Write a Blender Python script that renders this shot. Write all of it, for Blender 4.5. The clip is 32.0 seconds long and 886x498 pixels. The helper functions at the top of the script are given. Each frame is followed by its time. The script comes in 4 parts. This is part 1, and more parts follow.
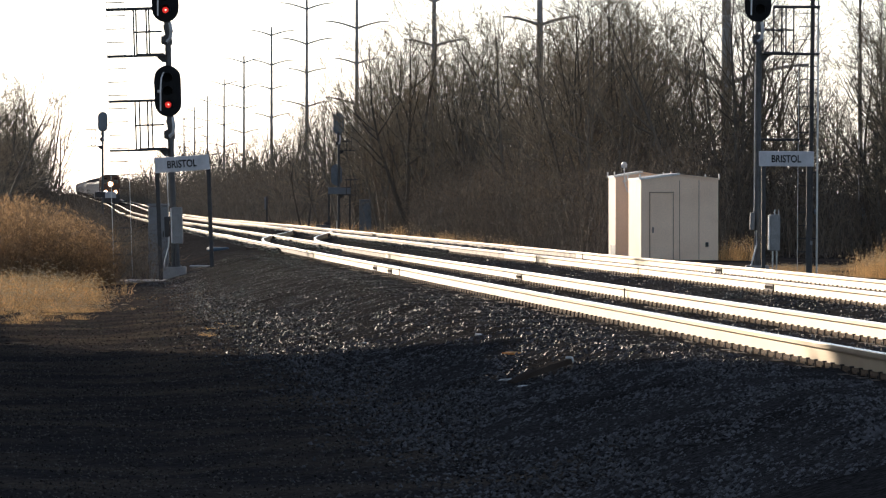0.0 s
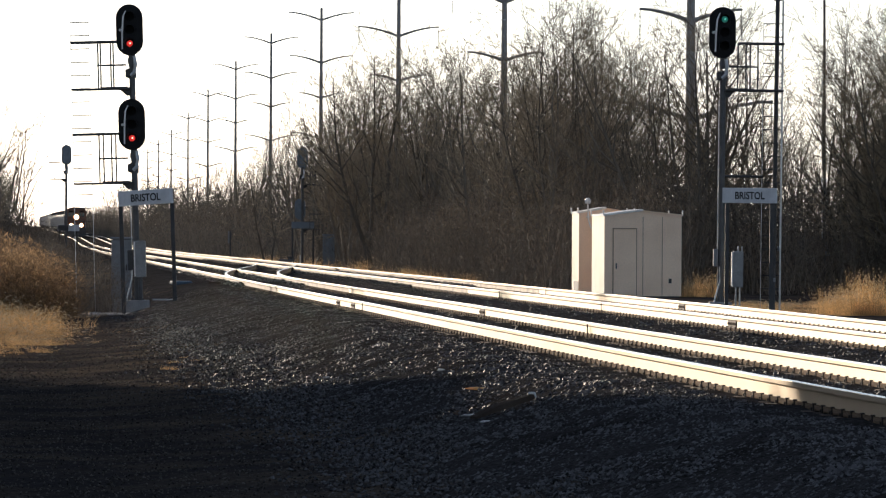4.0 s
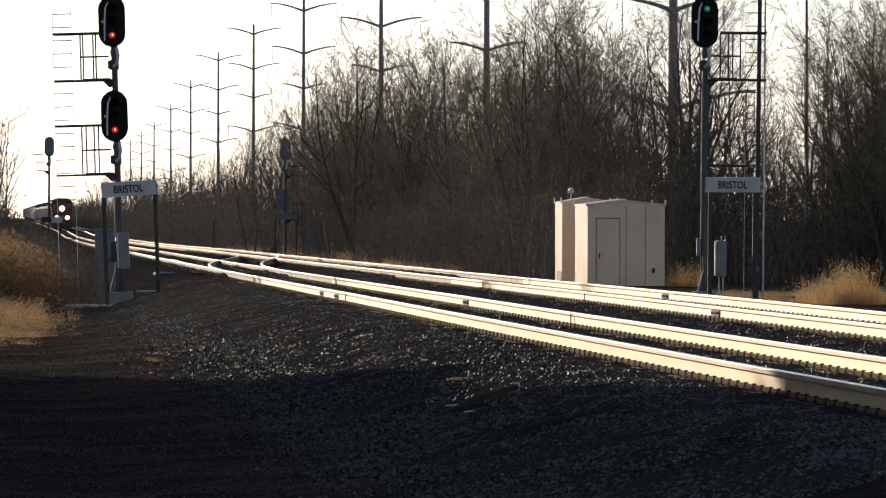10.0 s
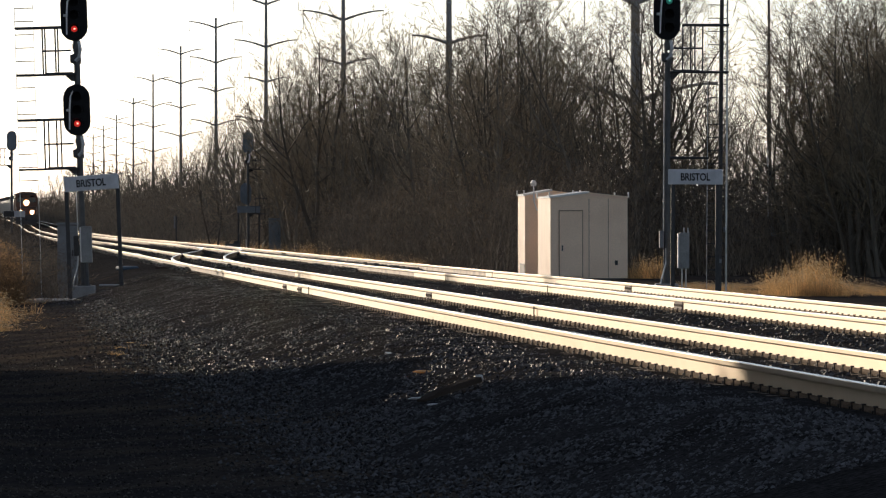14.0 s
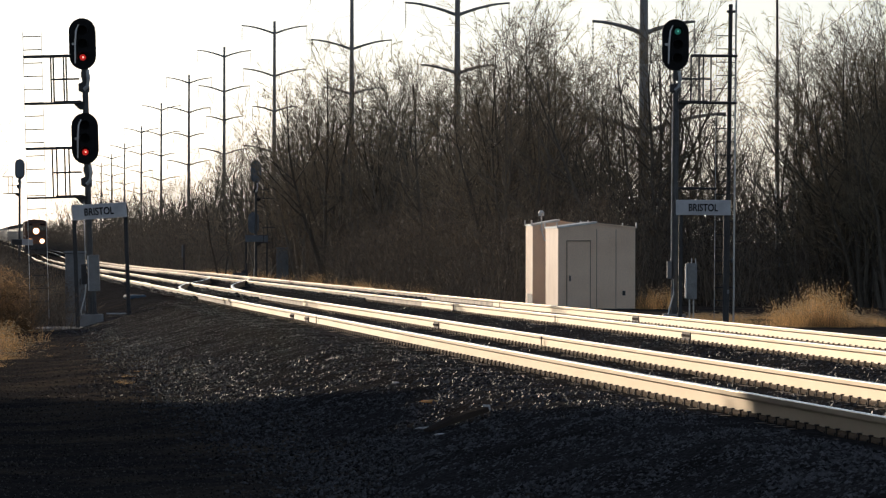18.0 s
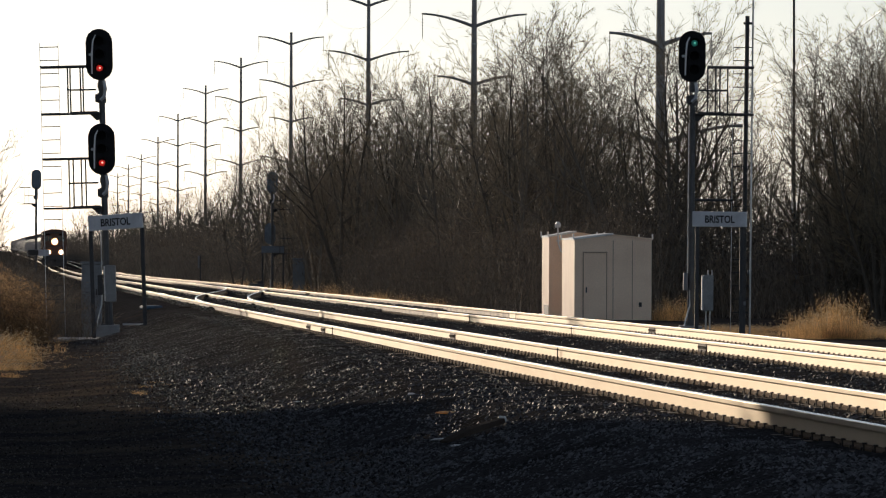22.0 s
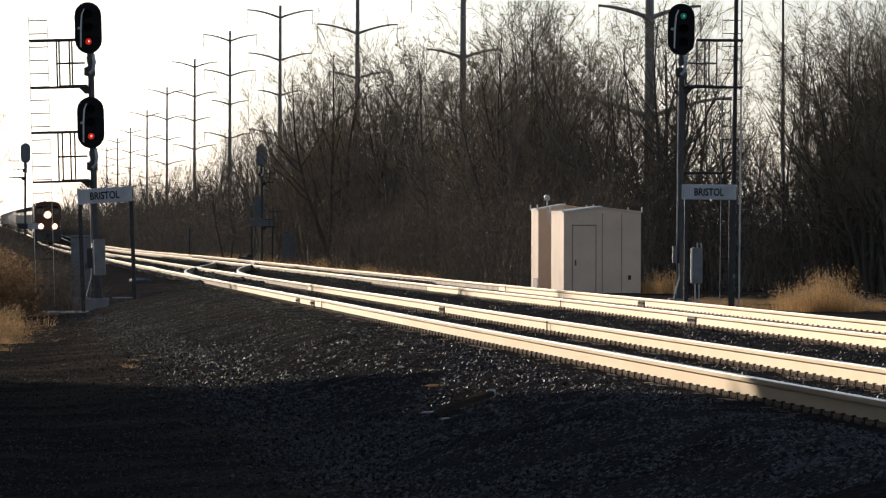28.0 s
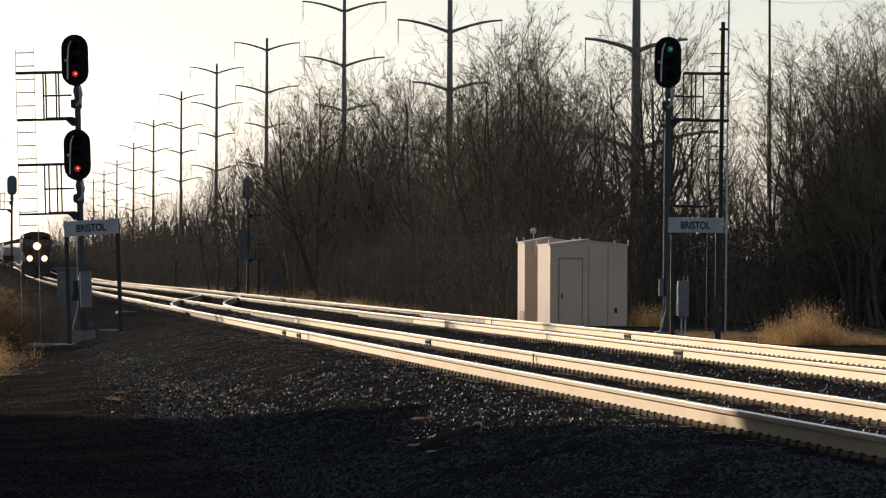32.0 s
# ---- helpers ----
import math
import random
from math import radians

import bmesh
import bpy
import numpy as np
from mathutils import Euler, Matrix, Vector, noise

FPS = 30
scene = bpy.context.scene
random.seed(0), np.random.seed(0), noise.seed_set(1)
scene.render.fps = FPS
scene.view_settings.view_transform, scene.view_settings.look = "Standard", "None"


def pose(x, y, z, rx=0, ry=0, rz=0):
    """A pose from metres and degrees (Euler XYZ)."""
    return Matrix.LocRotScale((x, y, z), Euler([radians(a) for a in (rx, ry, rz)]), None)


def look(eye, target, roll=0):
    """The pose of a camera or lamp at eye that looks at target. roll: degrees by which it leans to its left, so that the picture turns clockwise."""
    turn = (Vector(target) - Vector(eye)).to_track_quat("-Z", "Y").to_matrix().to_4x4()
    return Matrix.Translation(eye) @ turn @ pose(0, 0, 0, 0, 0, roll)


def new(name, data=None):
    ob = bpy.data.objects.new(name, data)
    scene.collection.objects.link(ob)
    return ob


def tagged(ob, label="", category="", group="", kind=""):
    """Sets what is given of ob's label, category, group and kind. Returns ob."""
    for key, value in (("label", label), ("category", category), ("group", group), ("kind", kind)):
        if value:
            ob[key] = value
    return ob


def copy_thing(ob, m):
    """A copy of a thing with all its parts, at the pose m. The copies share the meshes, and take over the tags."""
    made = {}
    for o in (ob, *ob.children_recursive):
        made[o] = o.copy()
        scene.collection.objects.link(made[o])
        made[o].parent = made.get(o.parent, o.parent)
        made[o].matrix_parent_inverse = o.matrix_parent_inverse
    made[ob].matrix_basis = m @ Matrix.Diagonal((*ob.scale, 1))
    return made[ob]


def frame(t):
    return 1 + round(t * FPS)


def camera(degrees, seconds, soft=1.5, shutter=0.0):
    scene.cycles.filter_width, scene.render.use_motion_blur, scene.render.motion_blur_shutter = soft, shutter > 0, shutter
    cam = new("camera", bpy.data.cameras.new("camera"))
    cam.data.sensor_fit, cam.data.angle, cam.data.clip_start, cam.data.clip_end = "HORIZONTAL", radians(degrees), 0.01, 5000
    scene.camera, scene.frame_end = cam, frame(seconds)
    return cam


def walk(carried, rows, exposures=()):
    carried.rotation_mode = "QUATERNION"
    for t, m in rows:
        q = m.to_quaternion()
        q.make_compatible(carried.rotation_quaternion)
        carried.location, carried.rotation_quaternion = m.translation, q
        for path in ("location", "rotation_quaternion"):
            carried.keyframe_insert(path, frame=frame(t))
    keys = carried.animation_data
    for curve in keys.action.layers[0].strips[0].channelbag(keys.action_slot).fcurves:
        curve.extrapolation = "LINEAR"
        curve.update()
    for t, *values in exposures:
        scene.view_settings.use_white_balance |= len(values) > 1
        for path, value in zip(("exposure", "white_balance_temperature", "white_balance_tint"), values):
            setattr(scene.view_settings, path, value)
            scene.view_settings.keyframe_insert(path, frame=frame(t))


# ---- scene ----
# Stands on one spot beside the line and turns by hand. Rows: seconds, yaw, pitch, roll in degrees.
EYE = 1.07
cam = camera(8.0, 32.0, 1.25)
ROWS = [
    (0, 0.000, -0.465, -0.005),
    (0.5, -0.035, -0.460, 0.113),
    (1, -0.051, -0.511, 0.311),
    (1.5, -0.084, -0.522, 0.235),
    (2, -0.128, -0.405, 0.106),
    (2.5, -0.160, -0.301, 0.096),
    (3, -0.191, -0.197, -0.245),
    (3.5, -0.302, -0.152, -0.334),
    (5.5, -0.455, -0.144, -0.192),
    (6, -0.460, -0.217, -0.124),
    (6.5, -0.410, -0.335, -0.043),
    (7, -0.411, -0.370, 0.138),
    (7.5, -0.436, -0.387, -0.015),
    (8, -0.469, -0.334, -0.081),
    (8.5, -0.515, -0.225, -0.095),
    (9, -0.490, -0.275, -0.233),
    (9.5, -0.491, -0.263, -0.131),
    (10, -0.483, -0.234, -0.100),
    (10.5, -0.494, -0.237, -0.017),
    (11, -0.508, -0.276, -0.208),
    (11.5, -0.566, -0.304, -0.107),
    (12, -0.657, -0.300, -0.154),
    (12.5, -0.707, -0.261, -0.022),
    (13, -0.772, -0.246, -0.016),
    (13.5, -0.779, -0.268, -0.037),
    (14, -0.819, -0.298, 0.081),
    (14.5, -0.909, -0.300, -0.108),
    (16.5, -0.858, -0.391, -0.078),
    (17, -0.770, -0.333, 0.005),
    (17.5, -0.773, -0.140, -0.170),
    (18, -0.749, -0.029, -0.123),
    (18.5, -0.795, 0.028, -0.012),
    (19, -0.833, 0.010, -0.125),
    (19.5, -0.843, -0.046, -0.216),
    (20, -0.630, -0.113, -0.184),
    (20.5, -0.524, -0.155, -0.268),
    (21, -0.508, -0.089, -0.194),
    (21.5, -0.553, -0.018, -0.159),
    (22, -0.601, 0.072, -0.219),
    (22.5, -0.625, 0.099, -0.340),
    (23, -0.661, 0.141, -0.425),
    (23.5, -0.655, 0.174, -0.278),
    (24, -0.676, 0.228, -0.426),
    (24.5, -0.678, 0.258, -0.234),
    (25, -0.695, 0.227, -0.280),
    (25.5, -0.681, 0.181, -0.243),
    (27.5, -0.690, -0.103, -0.188),
    (28, -0.698, -0.171, -0.160),
    (28.5, -0.694, -0.140, -0.097),
    (29, -0.687, -0.113, -0.108),
    (29.5, -0.680, -0.087, -0.136),
    (30, -0.683, -0.076, -0.113),
    (30.5, -0.727, -0.045, -0.049),
    (31, -0.756, 0.015, -0.212),
    (31.5, -0.775, 0.091, -0.172),
    (32, -0.821, 0.126, -0.240),
]
EXPOSURES = [(0, 0.27, 5850, 13), (3.5, 0.18, 5850, 13), (6, -0.19, 5950, 13), (14, -0.26, 6000, 13), (17, -0.36, 5950, 13), (19, -0.46, 6000, 13), (21, -0.38, 5850, 13), (22, -0.57, 6000, 13), (23, -0.76, 6150, 13), (25.5, -0.76, 6150, 13), (28, -0.46, 5950, 13), (30, -0.43, 5900, 13), (32, -0.68, 6100, 13)]
walk(cam, [(t, pose(0, 0, EYE, 90 + pitch, roll, yaw)) for t, yaw, pitch, roll in ROWS], EXPOSURES)

# ---- light ----
SUN_LEFT, SUN_UP = 22.0, 11.0            # degrees left of straight ahead, degrees above the horizon
world = bpy.data.worlds.new("world")
scene.world = world
world.use_nodes = True
wn = world.node_tree.nodes
sky = wn.new("ShaderNodeTexSky")
sky.sky_type, sky.sun_disc = "NISHITA", False
sky.sun_elevation, sky.sun_rotation = radians(SUN_UP), radians(-SUN_LEFT)
sky.dust_density, sky.air_density, sky.ozone_density = 0.32, 0.8, 1.5
wn["Background"].inputs["Strength"].default_value = 0.12
pale = wn.new("ShaderNodeHueSaturation")      # thin winter haze takes the colour out of the sky
pale.inputs["Saturation"].default_value = 0.58
world.node_tree.links.new(sky.outputs[0], pale.inputs["Color"])
world.node_tree.links.new(pale.outputs[0], wn["Background"].inputs["Color"])
sun = new("sun", bpy.data.lights.new("sun", "SUN"))
sun.data.energy, sun.data.angle, sun.data.color = 5.0, radians(0.6), (1.0, 0.8, 0.56)
sun_way = Vector((-math.sin(radians(SUN_LEFT)) * math.cos(radians(SUN_UP)), math.cos(radians(SUN_LEFT)) * math.cos(radians(SUN_UP)), math.sin(radians(SUN_UP))))
sun.matrix_basis = look((-40, 60, 40), Vector((-40, 60, 40)) - sun_way)


# ---- materials ----
def material(name, base, rough=0.7, metal=0.0, second=None, scale=8.0, fine=60.0, bump=0.0, bump_scale=40.0, spread=0.12, glow=0.0, random_by="", spec=0.5, thin=0.0):
    """A surface with a base colour that drifts towards a second one in patches, fine grain, and relief."""
    m = bpy.data.materials.new(name)
    m.use_nodes = True
    n, link = m.node_tree.nodes, m.node_tree.links.new
    b = n["Principled BSDF"]
    b.inputs["Roughness"].default_value, b.inputs["Metallic"].default_value = rough, metal
    b.inputs["Specular IOR Level"].default_value = spec
    co = n.new("ShaderNodeTexCoord")
    big = n.new("ShaderNodeTexNoise")
    big.inputs["Scale"].default_value, big.inputs["Detail"].default_value = scale, 5.0
    small = n.new("ShaderNodeTexNoise")
    small.inputs["Scale"].default_value, small.inputs["Detail"].default_value = fine, 3.0
    link(co.outputs["Object"], big.inputs["Vector"]), link(co.outputs["Object"], small.inputs["Vector"])
    ramp = n.new("ShaderNodeMapRange")
    ramp.inputs["From Min"].default_value, ramp.inputs["From Max"].default_value = 0.42, 0.7
    link(big.outputs["Fac"], ramp.inputs["Value"])
    mix = n.new("ShaderNodeMix")
    mix.data_type = "RGBA"
    mix.inputs["A"].default_value = (*base, 1)
    mix.inputs["B"].default_value = (*(second or [c * 0.75 for c in base]), 1)
    link(ramp.outputs[0], mix.inputs["Factor"])
    hsv = n.new("ShaderNodeHueSaturation")
    link(mix.outputs["Result"], hsv.inputs["Color"])
    val = n.new("ShaderNodeMapRange")
    val.inputs["To Min"].default_value, val.inputs["To Max"].default_value = 1 - spread * 2, 1 + spread * 2
    if random_by == "object":
        link(n.new("ShaderNodeObjectInfo").outputs["Random"], val.inputs["Value"])
    elif random_by == "island":
        link(n.new("ShaderNodeNewGeometry").outputs["Random Per Island"], val.inputs["Value"])
    else:
        val.inputs["From Min"].default_value, val.inputs["From Max"].default_value = 0.3, 0.7
        link(small.outputs["Fac"], val.inputs["Value"])
    link(val.outputs[0], hsv.inputs["Value"]), link(hsv.outputs[0], b.inputs["Base Color"])
    if bump:
        bn = n.new("ShaderNodeTexNoise")
        bn.inputs["Scale"].default_value, bn.inputs["Detail"].default_value = bump_scale, 4.0
        link(co.outputs["Object"], bn.inputs["Vector"])
        bu = n.new("ShaderNodeBump")
        bu.inputs["Strength"].default_value, bu.inputs["Distance"].default_value = bump, 0.02
        link(bn.outputs["Fac"], bu.inputs["Height"]), link(bu.outputs[0], b.inputs["Normal"])
    if glow:
        b.inputs["Emission Color"].default_value = (*base, 1)
        b.inputs["Emission Strength"].default_value = glow
    if thin:
        add, tr = n.new("ShaderNodeMixShader"), n.new("ShaderNodeBsdfTranslucent")
        add.inputs[0].default_value = thin
        link(hsv.outputs[0], tr.inputs["Color"]), link(b.outputs[0], add.inputs[1]), link(tr.outputs[0], add.inputs[2])
        link(add.outputs[0], n["Material Output"].inputs["Surface"])
    return m


M = dict(
    case=material("pale_case_paint", (0.27, 0.27, 0.265), 0.5, second=(0.21, 0.21, 0.205), scale=5),
    foot=material("rusty_rail_foot", (0.17, 0.12, 0.076), 0.9, 0.0, second=(0.11, 0.077, 0.05), scale=4, spread=0.2, spec=0.03),
    leaf=material("dead_leaf", (0.12, 0.105, 0.088), 0.9, second=(0.16, 0.135, 0.105), scale=0.5, spread=0.25, random_by="island", spec=0.05, thin=0.25),
    seed=material("seed_head", (0.72, 0.6, 0.4), 0.7, spread=0.15, random_by="island", thin=0.5),
    # golden-brown brush, brightened to imitate the sun behind it
    goldstem=material("golden_brush_stem", (0.3, 0.2, 0.11), 0.75, second=(0.22, 0.14, 0.075), scale=0.8, spread=0.25, random_by="island", spec=0.3),
    goldleaf=material("golden_brush_leaf", (0.42, 0.28, 0.15), 0.8, second=(0.28, 0.175, 0.09), scale=0.8, spread=0.3, random_by="island", spec=0.2, thin=0.5),
    cross=material("brown_switch_rail", (0.34, 0.28, 0.21), 0.45, 0.7, second=(0.2, 0.16, 0.12), scale=2, spread=0.15),
    gravel=material("fine_gravel", (0.068, 0.06, 0.052), 0.6, second=(0.05, 0.043, 0.036), scale=3, spread=0.45, random_by="island", spec=0.08),
    bed=material("ballast_bed", (0.045, 0.043, 0.042), 1.0, second=(0.028, 0.026, 0.025), scale=0.7, fine=22, spread=0.3, bump=1.0, bump_scale=17, spec=0.0),
    soil=material("soil", (0.04, 0.037, 0.036), 1.0, second=(0.1, 0.08, 0.06), scale=0.6, fine=18, bump=1.0, bump_scale=14, spec=0.0, spread=0.2),
    stone=material("ballast_stone", (0.07, 0.07, 0.073), 0.55, second=(0.045, 0.043, 0.042), scale=3, spread=0.44, random_by="island", spec=0.09),
    steel=material("rail_steel", (0.66, 0.56, 0.41), 0.52, 0.9, second=(0.6, 0.49, 0.34), scale=0.3, fine=2, spread=0.012),
    rust=material("rust_stain", (0.13, 0.09, 0.06), 0.8, second=(0.08, 0.055, 0.04), scale=9, spread=0.2),
    oldrail=material("rusty_turnout_rail", (0.26, 0.195, 0.125), 0.6, 0.3, second=(0.11, 0.078, 0.05), scale=1.6, fine=5, spread=0.14),
    polish=material("running_steel", (0.62, 0.6, 0.57), 0.22, 1.0, scale=4, fine=80, spread=0.05),
    tie=material("creosoted_wood", (0.05, 0.038, 0.03), 0.95, second=(0.08, 0.064, 0.05), scale=2, bump=0.5, spread=0.15, random_by="object", spec=0.02),
    iron=material("spike_iron", (0.035, 0.026, 0.02), 0.7, 0.3, scale=20),
    bark=material("bark", (0.14, 0.12, 0.095), 0.85, second=(0.19, 0.16, 0.125), scale=3, fine=40, spread=0.2, random_by="object", spec=0.12),
    twig=material("twig", (0.28, 0.225, 0.15), 0.75, second=(0.34, 0.275, 0.185), scale=1.2, fine=30, spread=0.15, random_by="object", spec=0.18),
    brush=material("brush_stem", (0.18, 0.15, 0.115), 0.8, second=(0.24, 0.19, 0.135), scale=0.6, spread=0.25, random_by="island", spec=0.3),
    straw=material("dry_grass", (0.7, 0.46, 0.21), 0.7, second=(0.4, 0.24, 0.1), scale=0.8, spread=0.4, random_by="island", thin=0.48),
    evergreen=material("evergreen_leaf", (0.03, 0.045, 0.02), 0.7, spread=0.2, random_by="island"),
    black=material("black_signal_paint", (0.009, 0.009, 0.01), 0.6, second=(0.014, 0.014, 0.015), scale=5, spec=0.15),
    mast=material("weathered_galvanised_steel", (0.1, 0.1, 0.1), 0.55, 0.3, second=(0.075, 0.074, 0.072), scale=6),
    bright=material("bright_galvanised_steel", (0.55, 0.55, 0.54), 0.4, 0.7, second=(0.42, 0.42, 0.4), scale=6),
    dark=material("dark_steel", (0.05, 0.05, 0.052), 0.55, 0.4, second=(0.075, 0.07, 0.065), scale=7),
    white=material("sign_white", (0.62, 0.62, 0.63), 0.55, second=(0.52, 0.52, 0.53), scale=4, spread=0.04),
    letter=material("sign_black", (0.012, 0.012, 0.013), 0.8, spec=0.1),
    cabinet=material("cabinet_aluminium", (0.22, 0.225, 0.23), 0.55, 0.2, second=(0.17, 0.175, 0.18), scale=4),
    blue=material("blue_grey_paint", (0.17, 0.2, 0.23), 0.5, 0.1, second=(0.13, 0.155, 0.18), scale=4),
    shed=material("tan_shed_panel", (0.95, 0.71, 0.5), 0.5, 0.0, second=(0.88, 0.64, 0.44), scale=1.3, fine=25, spread=0.04),
    shedtrim=material("brown_shed_trim", (0.4, 0.28, 0.19), 0.6, second=(0.3, 0.21, 0.14), scale=3),
    shedroof=material("white_roof_metal", (0.84, 0.82, 0.78), 0.45, 0.1, second=(0.65, 0.62, 0.57), scale=2),
    concrete=material("concrete", (0.34, 0.33, 0.31), 0.85, second=(0.24, 0.23, 0.215), scale=3, bump=0.3),
    pole=material("steel_pole", (0.28, 0.265, 0.25), 0.6, 0.2, second=(0.34, 0.32, 0.3), scale=0.5),
    aluminium=material("aluminium_strand", (0.85, 0.85, 0.84), 0.35, 1.0, scale=6, spread=0.03),
    insulator=material("insulator_grey", (0.3, 0.3, 0.3), 0.4),
    red=material("red_lens", (1.0, 0.03, 0.015), 0.3, second=(0.5, 0.01, 0.005), scale=14, glow=0.45),
    redcore=material("red_lamp", (1.0, 0.32, 0.22), 0.3, glow=3.0),
    greencore=material("green_lamp", (0.2, 1.0, 0.7), 0.3, glow=0.6),
    green=material("green_lens", (0.02, 0.4, 0.28), 0.3, glow=0.12),
    lens=material("dark_lens", (0.008, 0.008, 0.008), 0.7, spec=0.1),
    headlight=material("headlight_glass", (1.0, 0.88, 0.66), 0.3, glow=8.0),
    # glowing orange for discs that imitate the halo round lit lamps
    reflector=material("headlight_reflector", (1.0, 0.45, 0.16), 0.3, glow=0.8),
    orange=material("orange_loco_paint", (0.11, 0.042, 0.018), 0.5, second=(0.085, 0.034, 0.016), scale=1.5),
    locodark=material("dark_loco_paint", (0.05, 0.04, 0.035), 0.5, second=(0.07, 0.055, 0.045), scale=2),
    glass=material("cab_glass", (0.02, 0.025, 0.03), 0.08, spec=0.8),
    hopper=material("hopper_grey_paint", (0.52, 0.49, 0.45), 0.5, second=(0.34, 0.31, 0.28), scale=0.6),
    paper=material("white_litter", (0.7, 0.7, 0.68), 0.6, scale=20),
    bluesheet=material("blue_sheet", (0.07, 0.12, 0.17), 0.8),
)


# ---- building helpers ----
def mesh(name, bm, mat, smooth=False):
    me = bpy.data.meshes.new(name)
    bm.to_mesh(me)
    bm.free()
    for m in (mat if isinstance(mat, (list, tuple)) else [mat]):
        me.materials.append(m)
    if smooth:
        me.polygons.foreach_set("use_smooth", [True] * len(me.polygons))
    return me


def part(name, bm, mat, parent=None, label="", at=None, smooth=False):
    """Links a bmesh as one mesh object, under a thing or a part of it."""
    ob = new(name, bm if isinstance(bm, bpy.types.Mesh) else mesh(name, bm, mat, smooth))
    ob.parent = parent
    if at is not None:
        ob.matrix_basis = at
    return tagged(ob, label) if label else ob


def thing(name, at, label, category, group="", kind=""):
    ob = new(name)
    ob.matrix_basis = at
    return tagged(ob, label, category, group, kind)


def box(bm, x0, x1, y0, y1, z0, z1, bevel=0.0, mat=0):
    r = bmesh.ops.create_cube(bm, size=1, matrix=Matrix.LocRotScale(((x0 + x1) / 2, (y0 + y1) / 2, (z0 + z1) / 2), None, (x1 - x0, y1 - y0, z1 - z0)))
    fs = {f for v in r["verts"] for f in v.link_faces}
    for f in fs:
        f.material_index = mat
    if bevel:
        es = list({e for v in r["verts"] for e in v.link_edges})
        bmesh.ops.bevel(bm, geom=es, offset=bevel, segments=1, affect="EDGES")
    return bm


def boxed(*args, **kw):
    return box(bmesh.new(), *args, **kw)


def rod(bm, a, b, r0, r1=None, sides=8):
    a, b = Vector(a), Vector(b)
    turn = (b - a).to_track_quat("Z", "Y").to_matrix().to_4x4()
    bmesh.ops.create_cone(bm, cap_ends=True, segments=sides, radius1=r0, radius2=r0 if r1 is None else r1, depth=(b - a).length, matrix=Matrix.Translation((a + b) / 2) @ turn)
    return bm


def rodded(*args, **kw):
    return rod(bmesh.new(), *args, **kw)


def tube(bm, points, radii, sides=8):
    """A round bar bent along points."""
    rings = []
    for i, p in enumerate(points):
        way = (Vector(points[min(i + 1, len(points) - 1)]) - Vector(points[max(i - 1, 0)])).normalized()
        q = way.to_track_quat("Z", "Y")
        rings.append([bm.verts.new(Vector(p) + q @ Vector((math.cos(k * math.tau / sides), math.sin(k * math.tau / sides), 0)) * radii[i]) for k in range(sides)])
    for a, b in zip(rings, rings[1:]):
        for k in range(sides):
            bm.faces.new((a[k], a[(k + 1) % sides], b[(k + 1) % sides], b[k]))
    bm.faces.new(rings[0][::-1]), bm.faces.new(rings[-1])
    return bm


def prism(bm, outline, y0, y1, mat=0):
    """An outline of (x, z), drawn out from y0 to y1."""
    a, b = [bm.verts.new((x, y0, z)) for x, z in outline], [bm.verts.new((x, y1, z)) for x, z in outline]
    fs = [bm.faces.new(a), bm.faces.new(b[::-1])]
    for i in range(len(a)):
        j = (i + 1) % len(a)
        fs.append(bm.faces.new((a[j], a[i], b[i], b[j])))
    for f in fs:
        f.material_index = mat
    return bm


def arrays(name, verts, faces, mat):
    me = bpy.data.meshes.new(name)
    me.from_pydata(verts, [], faces)
    me.materials.append(mat)
    return me


# ---- the line: track 1 (near), track 2, and the ground ----
def rail_x(y):
    """Where the near rail runs, so far ahead."""
    return 4.4 - 0.05715 * y + 2.2 * math.exp(-y / 90) - 0.0035 * max(0.0, y - 1000)


def rise(y):
    """The line's height: level, a shallow dip, then a climb."""
    return float(np.interp(y, (0, 100, 165, 300, 420, 520, 690, 740, 823, 943, 1060, 1600, 4000), (-0.04, -0.04, -0.09, -0.22, -0.4, -0.5, -0.57, -0.57, -0.43, -0.15, 0.05, 1.0, 4.0)))


def along(u, y, z=0.0):
    """A place u metres to the right of the near rail."""
    return Vector((rail_x(y) + u, y, rise(y) + z))


GAUGE, SECOND = 1.505, 4.0
YAW_AT = lambda y: math.degrees(math.atan(0.05715 + 0.0244 * math.exp(-y / 90)))


def ground_z(x, y):
    u = x - rail_x(y)
    z = float(np.interp(u, (-30, -12, -5.0, -3.0, -1.2, -0.85, 2.2, 2.7, 3.4, 6.3, 6.7, 7.6, 10, 14, 40), (-0.6, -0.85, -0.86, -0.72, -0.24, -0.192, -0.192, -0.27, -0.192, -0.192, -0.24, -0.5, -0.56, -0.75, -0.9)))
    z += 0.05 * noise.noise((x * 0.35, y * 0.12, 0)) * min(1.0, max(0.0, abs(u - 2.75) - 3.4)) + 0.02 * noise.noise((x * 1.7, y * 0.9, 3))
    return z + rise(y)


def strip(name, y_edges, u_edges, mat):
    verts = [(rail_x(y) + u, y, ground_z(rail_x(y) + u, y)) for y in y_edges for u in u_edges]
    w = len(u_edges)
    faces = [(j * w + i, j * w + i + 1, (j + 1) * w + i + 1, (j + 1) * w + i) for j in range(len(y_edges) - 1) for i in range(w - 1)]
    return arrays(name, verts, faces, mat)


